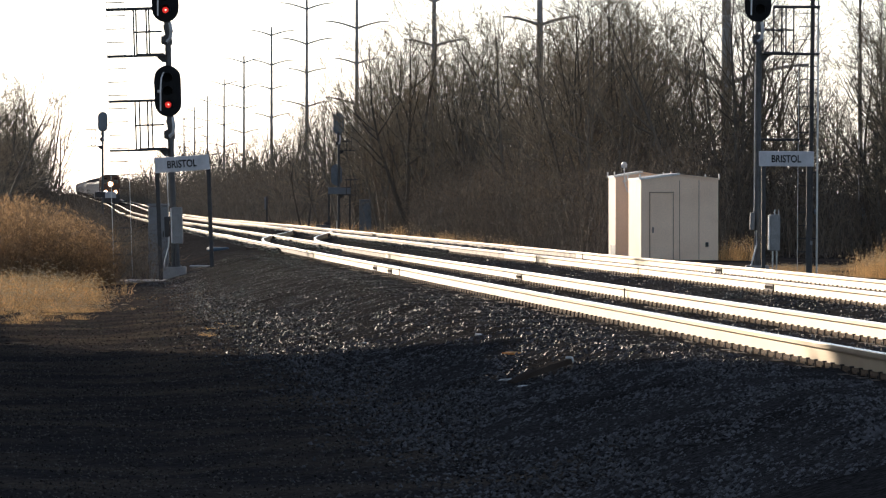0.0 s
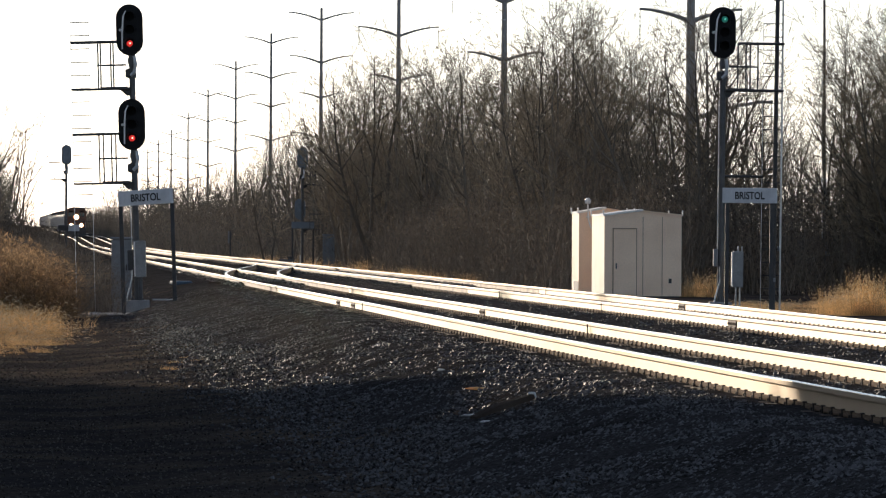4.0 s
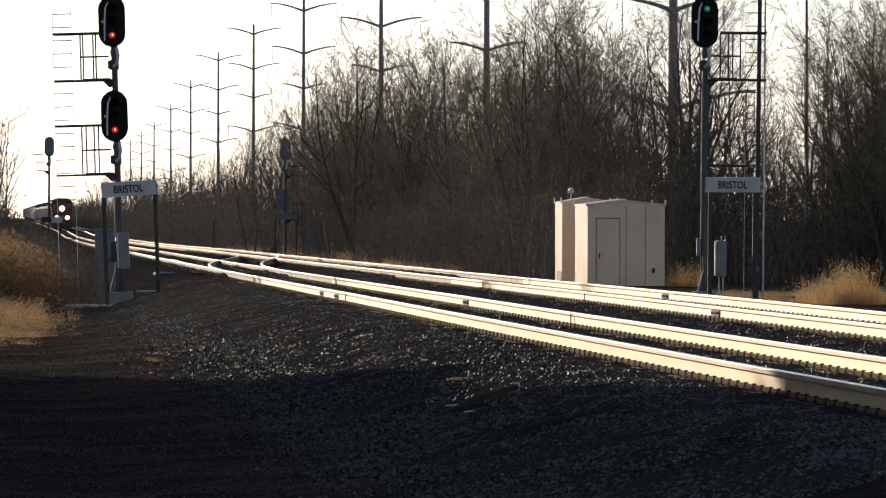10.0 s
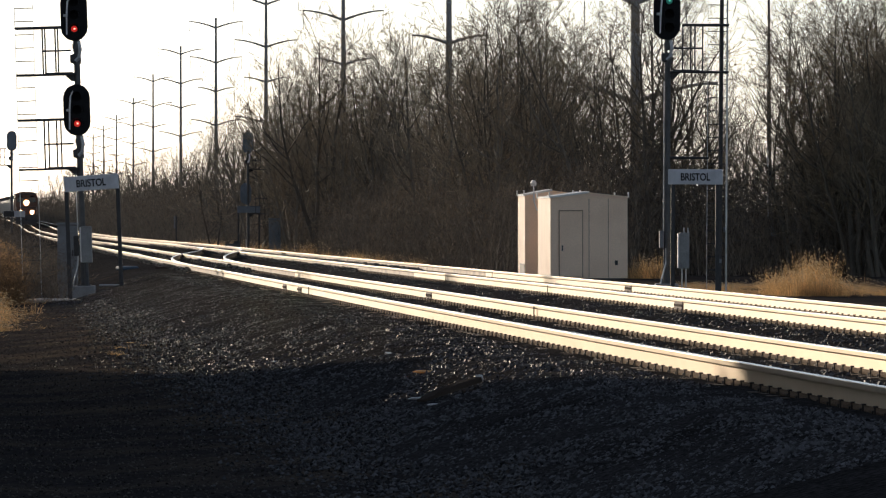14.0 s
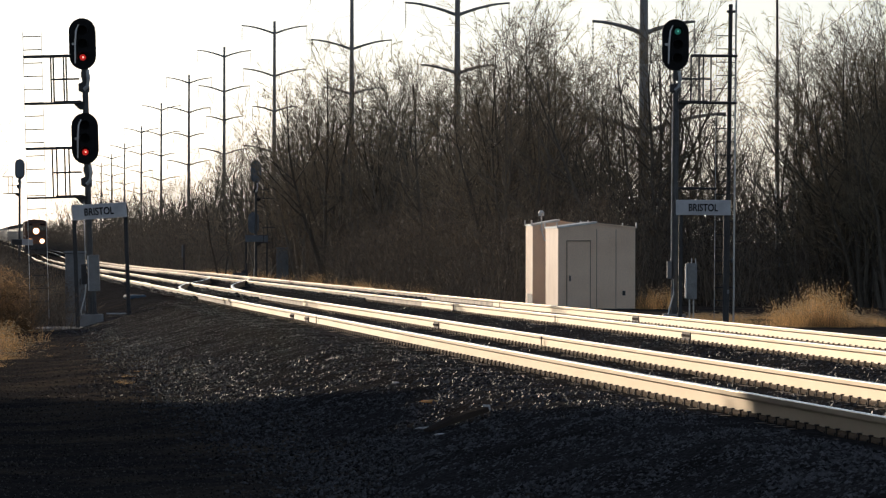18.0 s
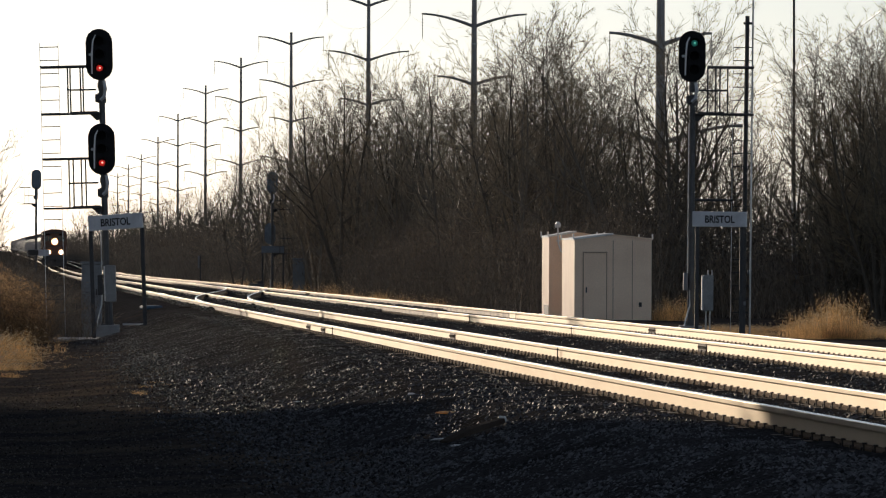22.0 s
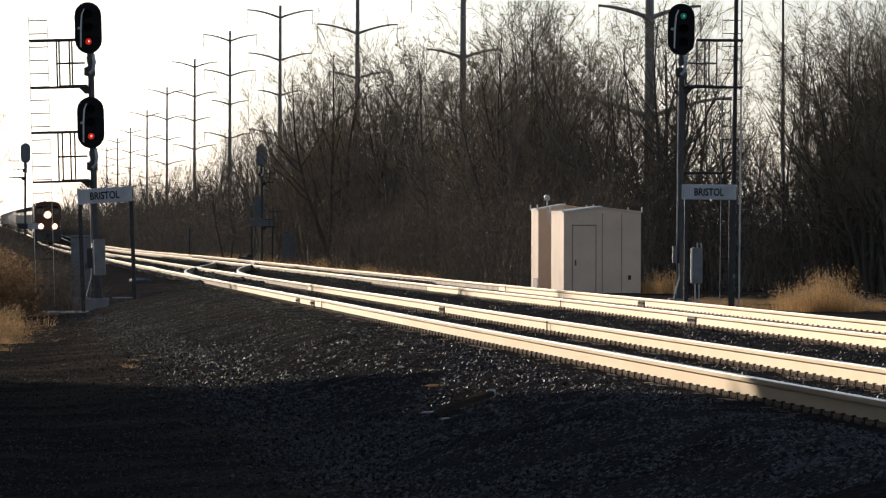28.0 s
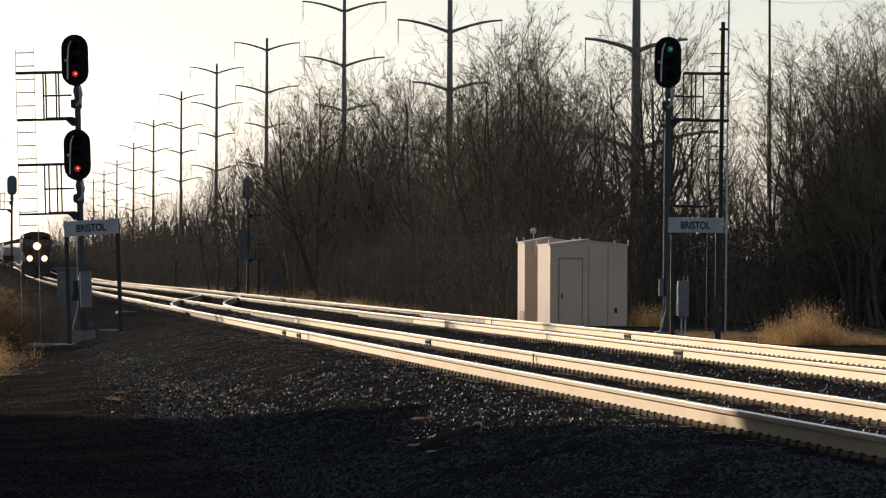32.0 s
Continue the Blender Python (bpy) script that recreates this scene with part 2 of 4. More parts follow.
us = [-3000, -900, -300, -120, -60, -40] + list(np.arange(-30, -6, 1.0)) + list(np.arange(-6, 9, 0.25)) + list(np.arange(9, 40, 1.0)) + [60, 120, 300, 900, 3000]
ys = [-3000, -800, -200, -60, -20, 0] + list(np.arange(10, 140, 0.7)) + list(np.arange(140, 400, 4)) + list(np.arange(400, 1600, 25)) + [2000, 2600, 3500, 4500]
ground = new("ground", strip("ground", ys, us, M["soil"]))
ground.data.polygons.foreach_set("use_smooth", [True] * len(ground.data.polygons))
tagged(ground, "dark gravelly soil and cinders beside the railway", "ground", kind="structure")

bed_us = list(np.arange(-3.4, 7.6, 0.22))
bed = strip("ballast_bed", list(np.arange(20, 200, 0.8)) + list(np.arange(200, 600, 8)), bed_us, M["bed"])
for v in bed.vertices:
    off = v.co.x - rail_x(v.co.y)
    v.co.z += 0.012 + 0.02 * noise.noise((v.co.x * 3, v.co.y * 2, 7)) - 0.05 * max(0.0, -2.3 - off + 0.9 * noise.noise((v.co.x * 0.8, v.co.y * 0.25, 1)))
bed.polygons.foreach_set("use_smooth", [True] * len(bed.polygons))
tagged(new("ballast_bed", bed), "dark bed of crushed stone under both tracks", "ballast", kind="structure")

RAIL = [(-0.069, 0), (0.069, 0), (0.069, 0.012), (0.016, 0.026), (0.01, 0.035), (0.0098, 0.046), (0.009, 0.125), (0.034, 0.14), (0.035, 0.173), (0.031, 0.178), (-0.031, 0.178), (-0.035, 0.173), (-0.034, 0.14), (-0.009, 0.125), (-0.0098, 0.046), (-0.01, 0.035), (-0.016, 0.026), (-0.069, 0.012)]


def rail(name, u, y_edges, parent, side="steel"):
    """A flat-bottomed rail along the line; u is a number or a function of y."""
    verts, faces, k = [], [], len(RAIL)
    for y in y_edges:
        c = along(u(y) if callable(u) else u, y, -0.178)
        verts += [(c.x + x, y, c.z + z) for x, z in RAIL]
    for j in range(len(y_edges) - 1):
        faces += [(j * k + i, j * k + (i + 1) % k, (j + 1) * k + (i + 1) % k, (j + 1) * k + i) for i in range(k)]
    me = arrays(name, verts, faces, M[side])
    me.materials.append(M["polish"])
    me.materials.append(M["foot"])
    me.materials.append(M["oldrail"])
    for p in me.polygons:
        if p.index % k == 9:
            p.material_index = 1
        elif p.index % k in (0, 1, 2, 3, 15, 16, 17):
            p.material_index = 2
        elif y_edges[p.index // k] > 132 and p.index % k not in (10, 11):
            p.material_index = 3
    return part(name, me, None, parent)


rail_ys = list(np.arange(15, 260, 2.0)) + list(np.arange(260, 700, 10)) + list(np.arange(700, 2700, 40))
TRACKS = []
for k, u0 in enumerate((0.0, SECOND)):
    tr = thing("railway_track", pose(0, 0, 0), "railway track with sunlit rusty rails on dark ballast", "railway track", "tracks of the main line", "structure")
    TRACKS.append(tr)
    for u in (u0, u0 + GAUGE):
        rail("rail", u, rail_ys, tr)


def smooth_step(v):
    v = min(1.0, max(0.0, v))
    return v * v * v * (v * (6 * v - 15) + 10)


crossover = thing("crossover_track", pose(0, 0, 0), "crossover of curved rails joining the two tracks", "railway track", "", "structure")
cross_u = lambda y: SECOND * smooth_step((y - 146) / 130)
cross_ys = list(np.arange(152, 272, 2.0))
rail("rail", lambda y: cross_u(y) + 0.004, cross_ys, crossover, "cross")
rail("rail", lambda y: cross_u(y) + GAUGE - 0.004, cross_ys, crossover, "cross")


def crossing_y(gap):
    """Where the crossover has come so far across."""
    return next(y for y in np.arange(152, 272, 0.25) if cross_u(y) >= gap)


for y, u in ((crossing_y(GAUGE), GAUGE), (crossing_y(SECOND - GAUGE), SECOND)):
    c, yaw = along(u, y), YAW_AT(y)
    frog = part("frog", prism(bmesh.new(), [(-0.17, -0.178), (0.17, -0.178), (0.15, -0.05), (0.11, -0.012), (-0.11, -0.012), (-0.15, -0.05)], -2.2, 2.2), M["iron"], crossover, "dark cast-steel frog", pose(c.x, y, c.z, 0, 0, yaw))
    part("frog_point", prism(bmesh.new(), [(-0.03, -0.015), (0.03, -0.015), (0.025, -0.001), (-0.025, -0.001)], -1.6, 2.6), M["polish"], frog, "bright worn running edge")
    off = (-GAUGE + 0.12) if u == GAUGE else (GAUGE - 0.12)
    ys_g = list(np.arange(y - 3.0, y + 3.1, 1.0))
    rail("guard_rail", u + off, ys_g, crossover, "cross")
for y in (crossing_y(0.06), crossing_y(SECOND - 0.06)):
    c = along(GAUGE / 2 if y < 200 else SECOND + GAUGE / 2, y)
    part("switch_rod", rodded((-1.3, 0, -0.15), (1.0, 0, -0.15), 0.025, sides=6), M["iron"], crossover, "dark switch rod", pose(c.x, y, c.z, 0, 0, YAW_AT(y)))


# ---- trees, brush and grass ----
def branch_mesh(name, segs, mat, sides=3, tips=()):
    """One mesh of tapered bars from rows of (ax, ay, az, bx, by, bz, ra, rb); tips run out to a point."""
    def rings(rows):
        s = np.array(rows, dtype=float)
        a, b, ra, rb = s[:, 0:3], s[:, 3:6], s[:, 6:7], s[:, 7:8]
        way = b - a
        way /= np.maximum(np.linalg.norm(way, axis=1, keepdims=True), 1e-6)
        ref = np.where(np.abs(way[:, 2:3]) > 0.9, np.array([[1.0, 0, 0]]), np.array([[0, 0, 1.0]]))
        e1 = np.cross(way, ref)
        e1 /= np.linalg.norm(e1, axis=1, keepdims=True)
        e2 = np.cross(way, e1)
        ring = [math.cos(k * math.tau / sides) * e1 + math.sin(k * math.tau / sides) * e2 for k in range(sides)]
        return a, b, ra, rb, ring
    a, b, ra, rb, ring = rings(segs)
    verts = np.stack([a + ra * r for r in ring] + [b + rb * r for r in ring], axis=1).reshape(-1, 3).tolist()
    n = np.arange(len(a)) * 2 * sides
    faces = np.concatenate([np.stack([n + k, n + (k + 1) % sides, n + sides + (k + 1) % sides, n + sides + k], axis=1) for k in range(sides)]).tolist()
    if len(tips):
        a, b, ra, rb, ring = rings(tips)
        n = np.arange(len(a)) * (sides + 1) + len(verts)
        verts += np.stack([a + ra * r for r in ring] + [b], axis=1).reshape(-1, 3).tolist()
        faces += np.concatenate([np.stack([n + k, n + (k + 1) % sides, n + sides], axis=1) for k in range(sides)]).tolist()
    return arrays(name, verts, faces, mat)


def grow(rng, thick, thin, tips, p, way, length, radius, depth, many):
    """A crooked limb in bent pieces, with limbs and at last short twigs upon it."""
    if depth == 3:
        bent = (way + Vector((rng.gauss(0, 0.2), rng.gauss(0, 0.2), rng.gauss(0.12, 0.12)))).normalized()
        q = p + way * length * 0.5
        thin.append((*p, *q, radius, radius * 0.75))
        tips.append((*q, *(q + bent * length * 0.5), radius * 0.75, 0.0))
        for k in range(many[3]):
            a = p + way * length * rng.uniform(0.15, 0.5)
            side = (way + Vector((rng.gauss(0, 0.6), rng.gauss(0, 0.6), rng.gauss(0.15, 0.4)))).normalized()
            tips.append((*a, *(a + side * length * rng.uniform(0.4, 0.75)), radius * 0.7, 0.0))
        return
    steps = (7, 5, 3)[depth]
    kids = many[depth]
    bend, up = ((0.085, 0.04), (0.17, 0.13), (0.22, 0.1))[depth]
    r, spots = radius, []
    for i in range(steps):
        way = (way + Vector((rng.gauss(0, bend), rng.gauss(0, bend), rng.gauss(up, bend * 0.5)))).normalized()
        q = p + way * (length / steps)
        r2 = max(0.005, radius * (1 - 0.85 * (i + 1) / steps))
        (thick if depth < 2 else thin).append((*p, *q, r, r2))
        spots.append((p, q, r2, Vector(way)))
        p, r = q, r2
    low = (0.2, 0.15, 0.1)[depth]
    for k in range(kids):
        f = low + (1 - low) * (k + rng.random()) / kids
        a, b, rr, w = spots[min(steps - 1, int(f * steps))]
        side = Vector((rng.gauss(0, 1), rng.gauss(0, 1), rng.gauss(0, 0.4)))
        side = (side - w * side.dot(w)).normalized()
        turn = rng.uniform(0.6, 1.1) * (1.1 - 0.3 * f)
        reach = ((0.34, 0.52), (0.3, 0.5), (0.32, 0.6))[depth]
        grow(rng, thick, thin, tips, a.lerp(b, rng.random()), (w * math.cos(turn) + side * math.sin(turn)).normalized(), length * rng.uniform(*reach) * (1.15 - 0.55 * f), max(0.0042, min(rr * 0.8, radius * 0.4)), depth + 1, many)


def tree_kind(seed, height, stems, spread, many):
    rng = random.Random(seed)
    thick, thin, tips = [], [], []
    for k in range(stems):
        a = math.tau * (k + rng.random() * 0.7) / stems
        lean = Vector((math.cos(a), math.sin(a), 0)) * rng.uniform(0.3, 1.0) * spread
        h = height * rng.uniform(0.75, 1.0) * 0.86
        grow(rng, thick, thin, tips, Vector((math.cos(a) * 0.2, math.sin(a) * 0.2, -0.3)), (Vector((0, 0, 1)) + lean).normalized(), h, h * 0.0095 + 0.012, 0, many)
    return branch_mesh("trunk", thick, M["bark"], 5), branch_mesh("crown", thin, M["twig"], 3, tips)


TREES = [tree_kind(11 + i, 9.0, (3, 2, 4, 3, 3, 2)[i], (0.24, 0.2, 0.32, 0.28, 0.25, 0.34)[i], (10, 7, 6, 2) if i != 2 else (8, 7, 5, 2)) for i in range(6)]
TREES += [tree_kind(41 + i, 9.0, 3, 0.4, (8, 6, 5, 1)) for i in range(3)]
TREES += [tree_kind(61 + i, 9.0, 2 + i % 2, 0.45, (8, 6, 4, 1)) for i in range(3)]
TREES.append(tree_kind(77, 9.0, 5, 0.5, (11, 8, 7, 2)))          # one broad and dense


def tree(kind, x, y, scale, turn, label, group):
    m = pose(x, y, ground_z(x, y), 0, 0, turn) @ Matrix.Diagonal((scale, scale, scale, 1))
    t = thing("bare_tree", m, label, "tree", group)
    part("trunk", TREES[kind][0], None, t)
    part("crown", TREES[kind][1], None, t)
    return t


LABEL_WOOD = "leafless grey-brown tree with many thin upright twigs in a thicket"
rng = random.Random(5)
count = 0


def far_wood(rows, label):
    """Woods too far off to count, joined into one mesh of trunks and crowns."""
    verts, faces, stems, base = [], [], 0, 0
    for piece in (0, 1):
        for kind, x, y, scale, turn in rows:
            me = TREES[kind][piece]
            co = np.empty(len(me.vertices) * 3)
            me.vertices.foreach_get("co", co)
            m = np.array(pose(x, y, ground_z(x, y), 0, 0, turn) @ Matrix.Diagonal((scale, scale, scale, 1)))
            verts += (co.reshape(-1, 3) @ m[:3, :3].T + m[:3, 3]).tolist()
            faces += [[i + base for i in p.vertices] for p in me.polygons]
            base += len(me.vertices)
        stems = stems or len(faces)
    me = arrays("far_woods", verts, faces, M["bark"])
    me.materials.append(M["twig"])
    me.polygons.foreach_set("material_index", [0] * stems + [1] * (len(faces) - stems))
    return tagged(new("far_woods", me), label, "trees", kind="stuff")


def belt(u0, u1, y0, y1, n, s0, s1, label, group, light=False):
    made, rows = [], []
    tries = 0
    while len(made) < n and tries < n * 30:
        tries += 1
        u, y = rng.uniform(u0, u1), y0 + (y1 - y0) * rng.random()
        x = rail_x(y) + u
        if any((x - a) ** 2 + ((y - b) / 3) ** 2 < 1.3 for a, b in made):
            continue
        made.append((x, y))
        if y0 >= 440:
            rows.append((9 + rng.randrange(3), x, y, rng.uniform(s0, s1), rng.uniform(0, 360)))
            continue
        tree((0 if y < 330 and not light else 6 if y < 400 else 9) + rng.randrange(6 if y < 330 and not light else 3), x, y, rng.uniform(s0, s1), rng.uniform(0, 360), label, group)
    if rows:
        far_wood(rows, label)


belt(13, 18, 212, 262, 16, 1.05, 1.32, LABEL_WOOD, "trees beside the line")
belt(17.5, 26, 212, 262, 8, 0.85, 1.08, LABEL_WOOD, "trees beside the line")
belt(12.5, 24, 262, 330, 15, 1.05, 1.32, LABEL_WOOD, "trees beside the line")
belt(26, 36, 212, 240, 3, 0.8, 1.0, LABEL_WOOD, "trees beside the line")
belt(22, 42, 240, 330, 10, 0.85, 1.1, LABEL_WOOD, "trees beside the line", True)
belt(31, 43, 290, 350, 14, 1.0, 1.2, LABEL_WOOD, "trees beside the line", True)
belt(12, 22, 215, 300, 7, 0.9, 1.2, LABEL_WOOD, "trees beside the line", True)
belt(12, 25, 330, 440, 34, 1.05, 1.35, LABEL_WOOD, "trees beside the line")
belt(11, 26, 440, 800, 62, 0.9, 1.4, "leafless grey-brown woods along the line far off", "trees beside the line")
belt(10, 44, 800, 1700, 60, 1.3, 1.8, "pale leafless woods along the line in the distance", "trees beside the line")
for u, y, s in ((10.9, 318, 1.15), (12.0, 327, 1.25), (12.9, 312, 1.2), (11.4, 336, 1.2), (12.6, 342, 1.25), (13.6, 322, 1.3), (10.8, 346, 1.0)):
    tree(rng.randrange(6), rail_x(y) + u, y, s, rng.uniform(0, 360), "spreading leafless tree at the edge of the wood", "trees beside the line")
for i in range(14):
    tree(rng.randrange(6), rng.uniform(16.6, 21.5), rng.uniform(209, 217), rng.uniform(0.8, 1.12), rng.uniform(0, 360), "broad leafless tree at the end of the wood", "trees beside the line")
for x, y, s in ((17.2, 206, 1.1), (18.2, 208, 1.2), (19.3, 206, 1.2), (18.6, 212, 1.25), (14.8, 211, 1.0), (15.6, 214, 1.15), (16.4, 210, 1.1), (17.2, 215, 1.2), (18.0, 211, 1.15), (19.0, 216, 1.2), (15.2, 218, 1.1), (16.9, 220, 1.15), (20.0, 212, 1.2), (16.6, 207, 1.15), (17.7, 209, 1.25), (18.9, 207, 1.25), (15.7, 209, 1.0), (19.6, 209, 1.25)):
    tree(rng.randrange(6), x, y, s, rng.uniform(0, 360), "broad leafless tree at the end of the wood", "trees beside the line")
for i in range(6):
    y = rng.uniform(226, 262)
    tree(rng.randrange(6), (0.0205 + 0.013 * i / 5) * y, y, rng.uniform(1.15, 1.4), rng.uniform(0, 360), LABEL_WOOD, "trees beside the line")
for i in range(14):                  # the tall fringe that ends the wood
    y = rng.uniform(300, 340)
    tree((2, 5, 0, 3, 4, 1)[i % 6], (-0.0105 + 0.0235 * i / 13 + rng.uniform(-0.0006, 0.0006)) * y, y, rng.uniform(1.22, 1.5), rng.uniform(0, 360), "tall leafless tree with a fine rounded crown", "trees beside the line")
for q, y, sc in ((0.003, 296, 1.25), (0.0065, 310, 1.3), (0.01, 300, 1.22), (0.0135, 292, 1.25), (0.017, 285, 1.2)):
    tree(rng.randrange(6), q * y, y, sc, rng.uniform(0, 360), LABEL_WOOD, "trees beside the line")
for q, y, sc in ((-0.0155, 335, 1.0), (-0.0185, 345, 0.95), (-0.0215, 352, 0.8)):
    tree(9 + rng.randrange(3), q * y, y, sc, rng.uniform(0, 360), "thin leafless sapling before the wood", "trees beside the line")
for x, y, sc in ((16.6, 207, 1.0), (17.7, 206, 1.08), (18.9, 207, 1.12), (19.9, 209, 1.12), (16.0, 210, 0.92), (18.3, 211, 1.15)):
    tree(12, x, y, sc, rng.uniform(0, 360), "broad leafless tree dense with fine brown twigs", "trees beside the line")
for x, y, sc in ((-21.9, 300, 1.2), (-22.6, 316, 1.05)):
    tree(12, x, y, sc, rng.uniform(0, 360), "broad leafless tree over the brush across the line", "trees across the line")
LABEL_BANK = "leafless tree on the bank of brush across the line"
belt(-12.5, -7.0, 330, 560, 34, 1.0, 1.3, LABEL_BANK, "trees across the line")
belt(-17, -9.0, 560, 1000, 28, 1.0, 1.2, "leafless woods on the far bank across the line", "trees across the line")
belt(-28, -12, 1000, 2000, 30, 0.8, 1.1, "leafless woods across the line in the distance", "trees across the line")


def thicket_mesh(seed, w, d, h, n, leaves, stem="brush", leaf="leaf"):
    r, segs = random.Random(seed), []
    for i in range(n):
        x, y, a = r.uniform(-w / 2, w / 2), r.uniform(-d / 2, d / 2), r.uniform(0, math.tau)
        hh = h * r.uniform(0.35, 1.0) * (1 - 0.35 * abs(2 * x / w) ** 2)
        p, way = Vector((x, y, -0.15)), Vector((math.cos(a) * 0.3, math.sin(a) * 0.3, 1)).normalized()
        rad = r.uniform(0.006, 0.013)
        for k in range(3):
            way = (way + Vector((r.gauss(0, 0.2), r.gauss(0, 0.2), 0))).normalized()
            q = p + way * hh / 3
            segs.append((*p, *q, rad * (1 - k * 0.28), rad * (1 - (k + 1) * 0.28)))
            for j in range(2):
                side = (way + Vector((r.gauss(0, 0.7), r.gauss(0, 0.7), r.gauss(0.1, 0.3)))).normalized()
                segs.append((*p.lerp(q, r.random()), *(p.lerp(q, 0.5) + side * hh * r.uniform(0.15, 0.34)), rad * 0.5, 0.003))
            p = q
    me = branch_mesh("thicket", segs, M[stem], 3)
    stem_faces = len(me.polygons)
    verts, faces = [tuple(v.co) for v in me.vertices], [tuple(p.vertices) for p in me.polygons]
    for i in range(leaves):
        x, y = r.uniform(-w / 2, w / 2), r.uniform(-d / 2, d / 2)
        z = h * 0.88 * r.random() ** 0.8 * (1 - 0.35 * abs(2 * x / w) ** 2)
        c, s = Vector((x, y, z)), r.uniform(0.1, 0.24)
        e1 = Vector((r.gauss(0, 0.8), r.gauss(0, 0.8), r.gauss(0.5, 0.6))).normalized() * s
        e2 = Vector((r.gauss(0, 1), r.gauss(0, 1), r.gauss(0, 0.3))).normalized() * r.uniform(0.008, 0.022)
        k = len(verts)
        verts += [tuple(c - e2), tuple(c + e2), tuple(c + e1)]
        faces.append((k, k + 1, k + 2))
    me = arrays("thicket", verts, faces, M[stem])
    me.materials.append(M[leaf])
    for p in me.polygons[stem_faces:]:
        p.material_index = 1
    return me


THICKETS = [thicket_mesh(71 + i, 5.0, 3.0, 3.2, 80, 2300) for i in range(3)] + [thicket_mesh(81 + i, 5.0, 3.0, 3.2, 45, 1500) for i in range(3)]
THICKETS += [thicket_mesh(91 + i, 2.2, 1.8, 3.2, 110, 2600, "goldstem", "goldleaf") for i in range(2)]


def thicket(u, y, s, h, label="tangled brown brush of leafless shrubs at the wood's edge", gold=False):
    x = rail_x(y) + u
    ob = new("brush_thicket", THICKETS[6 + rng.randrange(2) if gold else rng.randrange(3) + (3 if y > 325 else 0)])
    ob.matrix_basis = pose(x, y, ground_z(x, y), 0, 0, rng.uniform(-25, 25) + 180 * rng.randrange(2)) @ Matrix.Diagonal((s, s, h, 1))
    return tagged(ob, label, "shrubs", "brush", "stuff")


for y in np.arange(206, 330, 4.5):
    thicket(13.0 + rng.uniform(-0.3, 0.6), y, 1.0, rng.uniform(0.9, 1.4))
    thicket(15.8 + rng.uniform(-1, 1), y + 3, 1.0, rng.uniform(1.3, 1.9))
for y in np.arange(208, 240, 7.0):
    for u in (17.5, 21.5, 25.5, 29):
        thicket(u + rng.uniform(-1, 1), y, 1.1, rng.uniform(1.0, 1.6))
for y in np.arange(246, 300, 13.0):
    for u in (19, 24.5, 30):
        thicket(u + rng.uniform(-1, 1), y, 1.5, rng.uniform(1.2, 1.7))
for y in np.arange(330, 1000, 8.0):
    thicket(12.8 + rng.uniform(-0.4, 1.8), y, 1.3, rng.uniform(1.0, 1.6) * (1 + 0.4 * (y > 450)))
for y in np.arange(470, 2200, 22.0):
    thicket(10.2 + rng.uniform(-0.4, 1.6), y, 1.6, rng.uniform(1.1, 1.7) * (1 + y / 3000), "far brown brush along the line")
for i in range(36):                 # the bank's golden brush, its backlit glow put into the colour, lower towards the track
    y = rng.uniform(138, 166)
    x = rng.uniform(-0.079, -0.0525) * y
    top = 0.48 + 0.18 * min(1.0, max(0.0, (-0.053 - x / y) / 0.008))
    thicket(x - rail_x(y), y, rng.uniform(0.5, 0.8), top * rng.uniform(0.6, 1.12), "tangled golden-brown brush, coloured brighter for its backlit glow" if x / y < -0.0585 else "tangled dull brown brush at the foot of the bank", x / y < -0.0555)
for i in range(14):
    y = rng.uniform(172, 250)
    x = rng.uniform(-0.075, -0.053) * y
    thicket(x - rail_x(y), y, rng.uniform(0.7, 1.0), rng.uniform(0.5, 0.66), "tangled brown brush along the bank")
for i in range(44):                 # a dense bank of brush across the line, falling towards the rails
    y = rng.uniform(335, 420)
    q = rng.uniform(-0.082, -0.0575)
    thicket(q * y - rail_x(y), y, rng.uniform(0.7, 1.0), (2.6 + 3.6 * min(1.2, (-0.0565 - q) / 0.0135)) / 3.2 * rng.uniform(0.75, 1.05), "dense brown brush covering the bank")
# low brush added to darken ground that lies in the bank's shade
for y in np.arange(158, 330, 9.0):
    thicket(-4.4 - rng.uniform(0, 0.6), y, 0.6, rng.uniform(0.18, 0.36), "low brush added to imitate shade beside the near track")
for y in np.arange(180, 330, 8.0):
    thicket(-5.4 - rng.uniform(0, 1.0), y, 0.9, rng.uniform(0.45, 0.65), "tangled brown brush along the bank")
    thicket(-10 - rng.uniform(0, 1.5), y, 1.2, rng.uniform(0.7, 1.0), "tangled brown brush along the bank")
for y in np.arange(330, 900, 13.0):
    thicket(-6.4 - rng.uniform(0, 2.2), y, 1.2, rng.uniform(0.7, 1.05), "tangled brown brush along the bank")
for y in np.arange(330, 1000, 20.0):
    thicket(-11.0 - rng.uniform(0, 3), y, 1.6, rng.uniform(0.9, 1.5), "tangled brown brush along the bank")


def grass_mesh(seed, w, d, h, n, heads):
    """Thin bent blades in loose tufts; some stalks end in a nodding feathery head."""
    r, verts, faces, plumes = random.Random(seed), [], [], []
    tufts = [(r.gauss(0, w / 4.5), r.gauss(0, d / 4.5), r.uniform(0.55, 1.0)) for k in range(14)]
    for i in range(n):
        tx, ty, th = tufts[r.randrange(14)]
        a = r.uniform(0, math.tau)
        x, y = tx + r.gauss(0, 0.11), ty + r.gauss(0, 0.11)
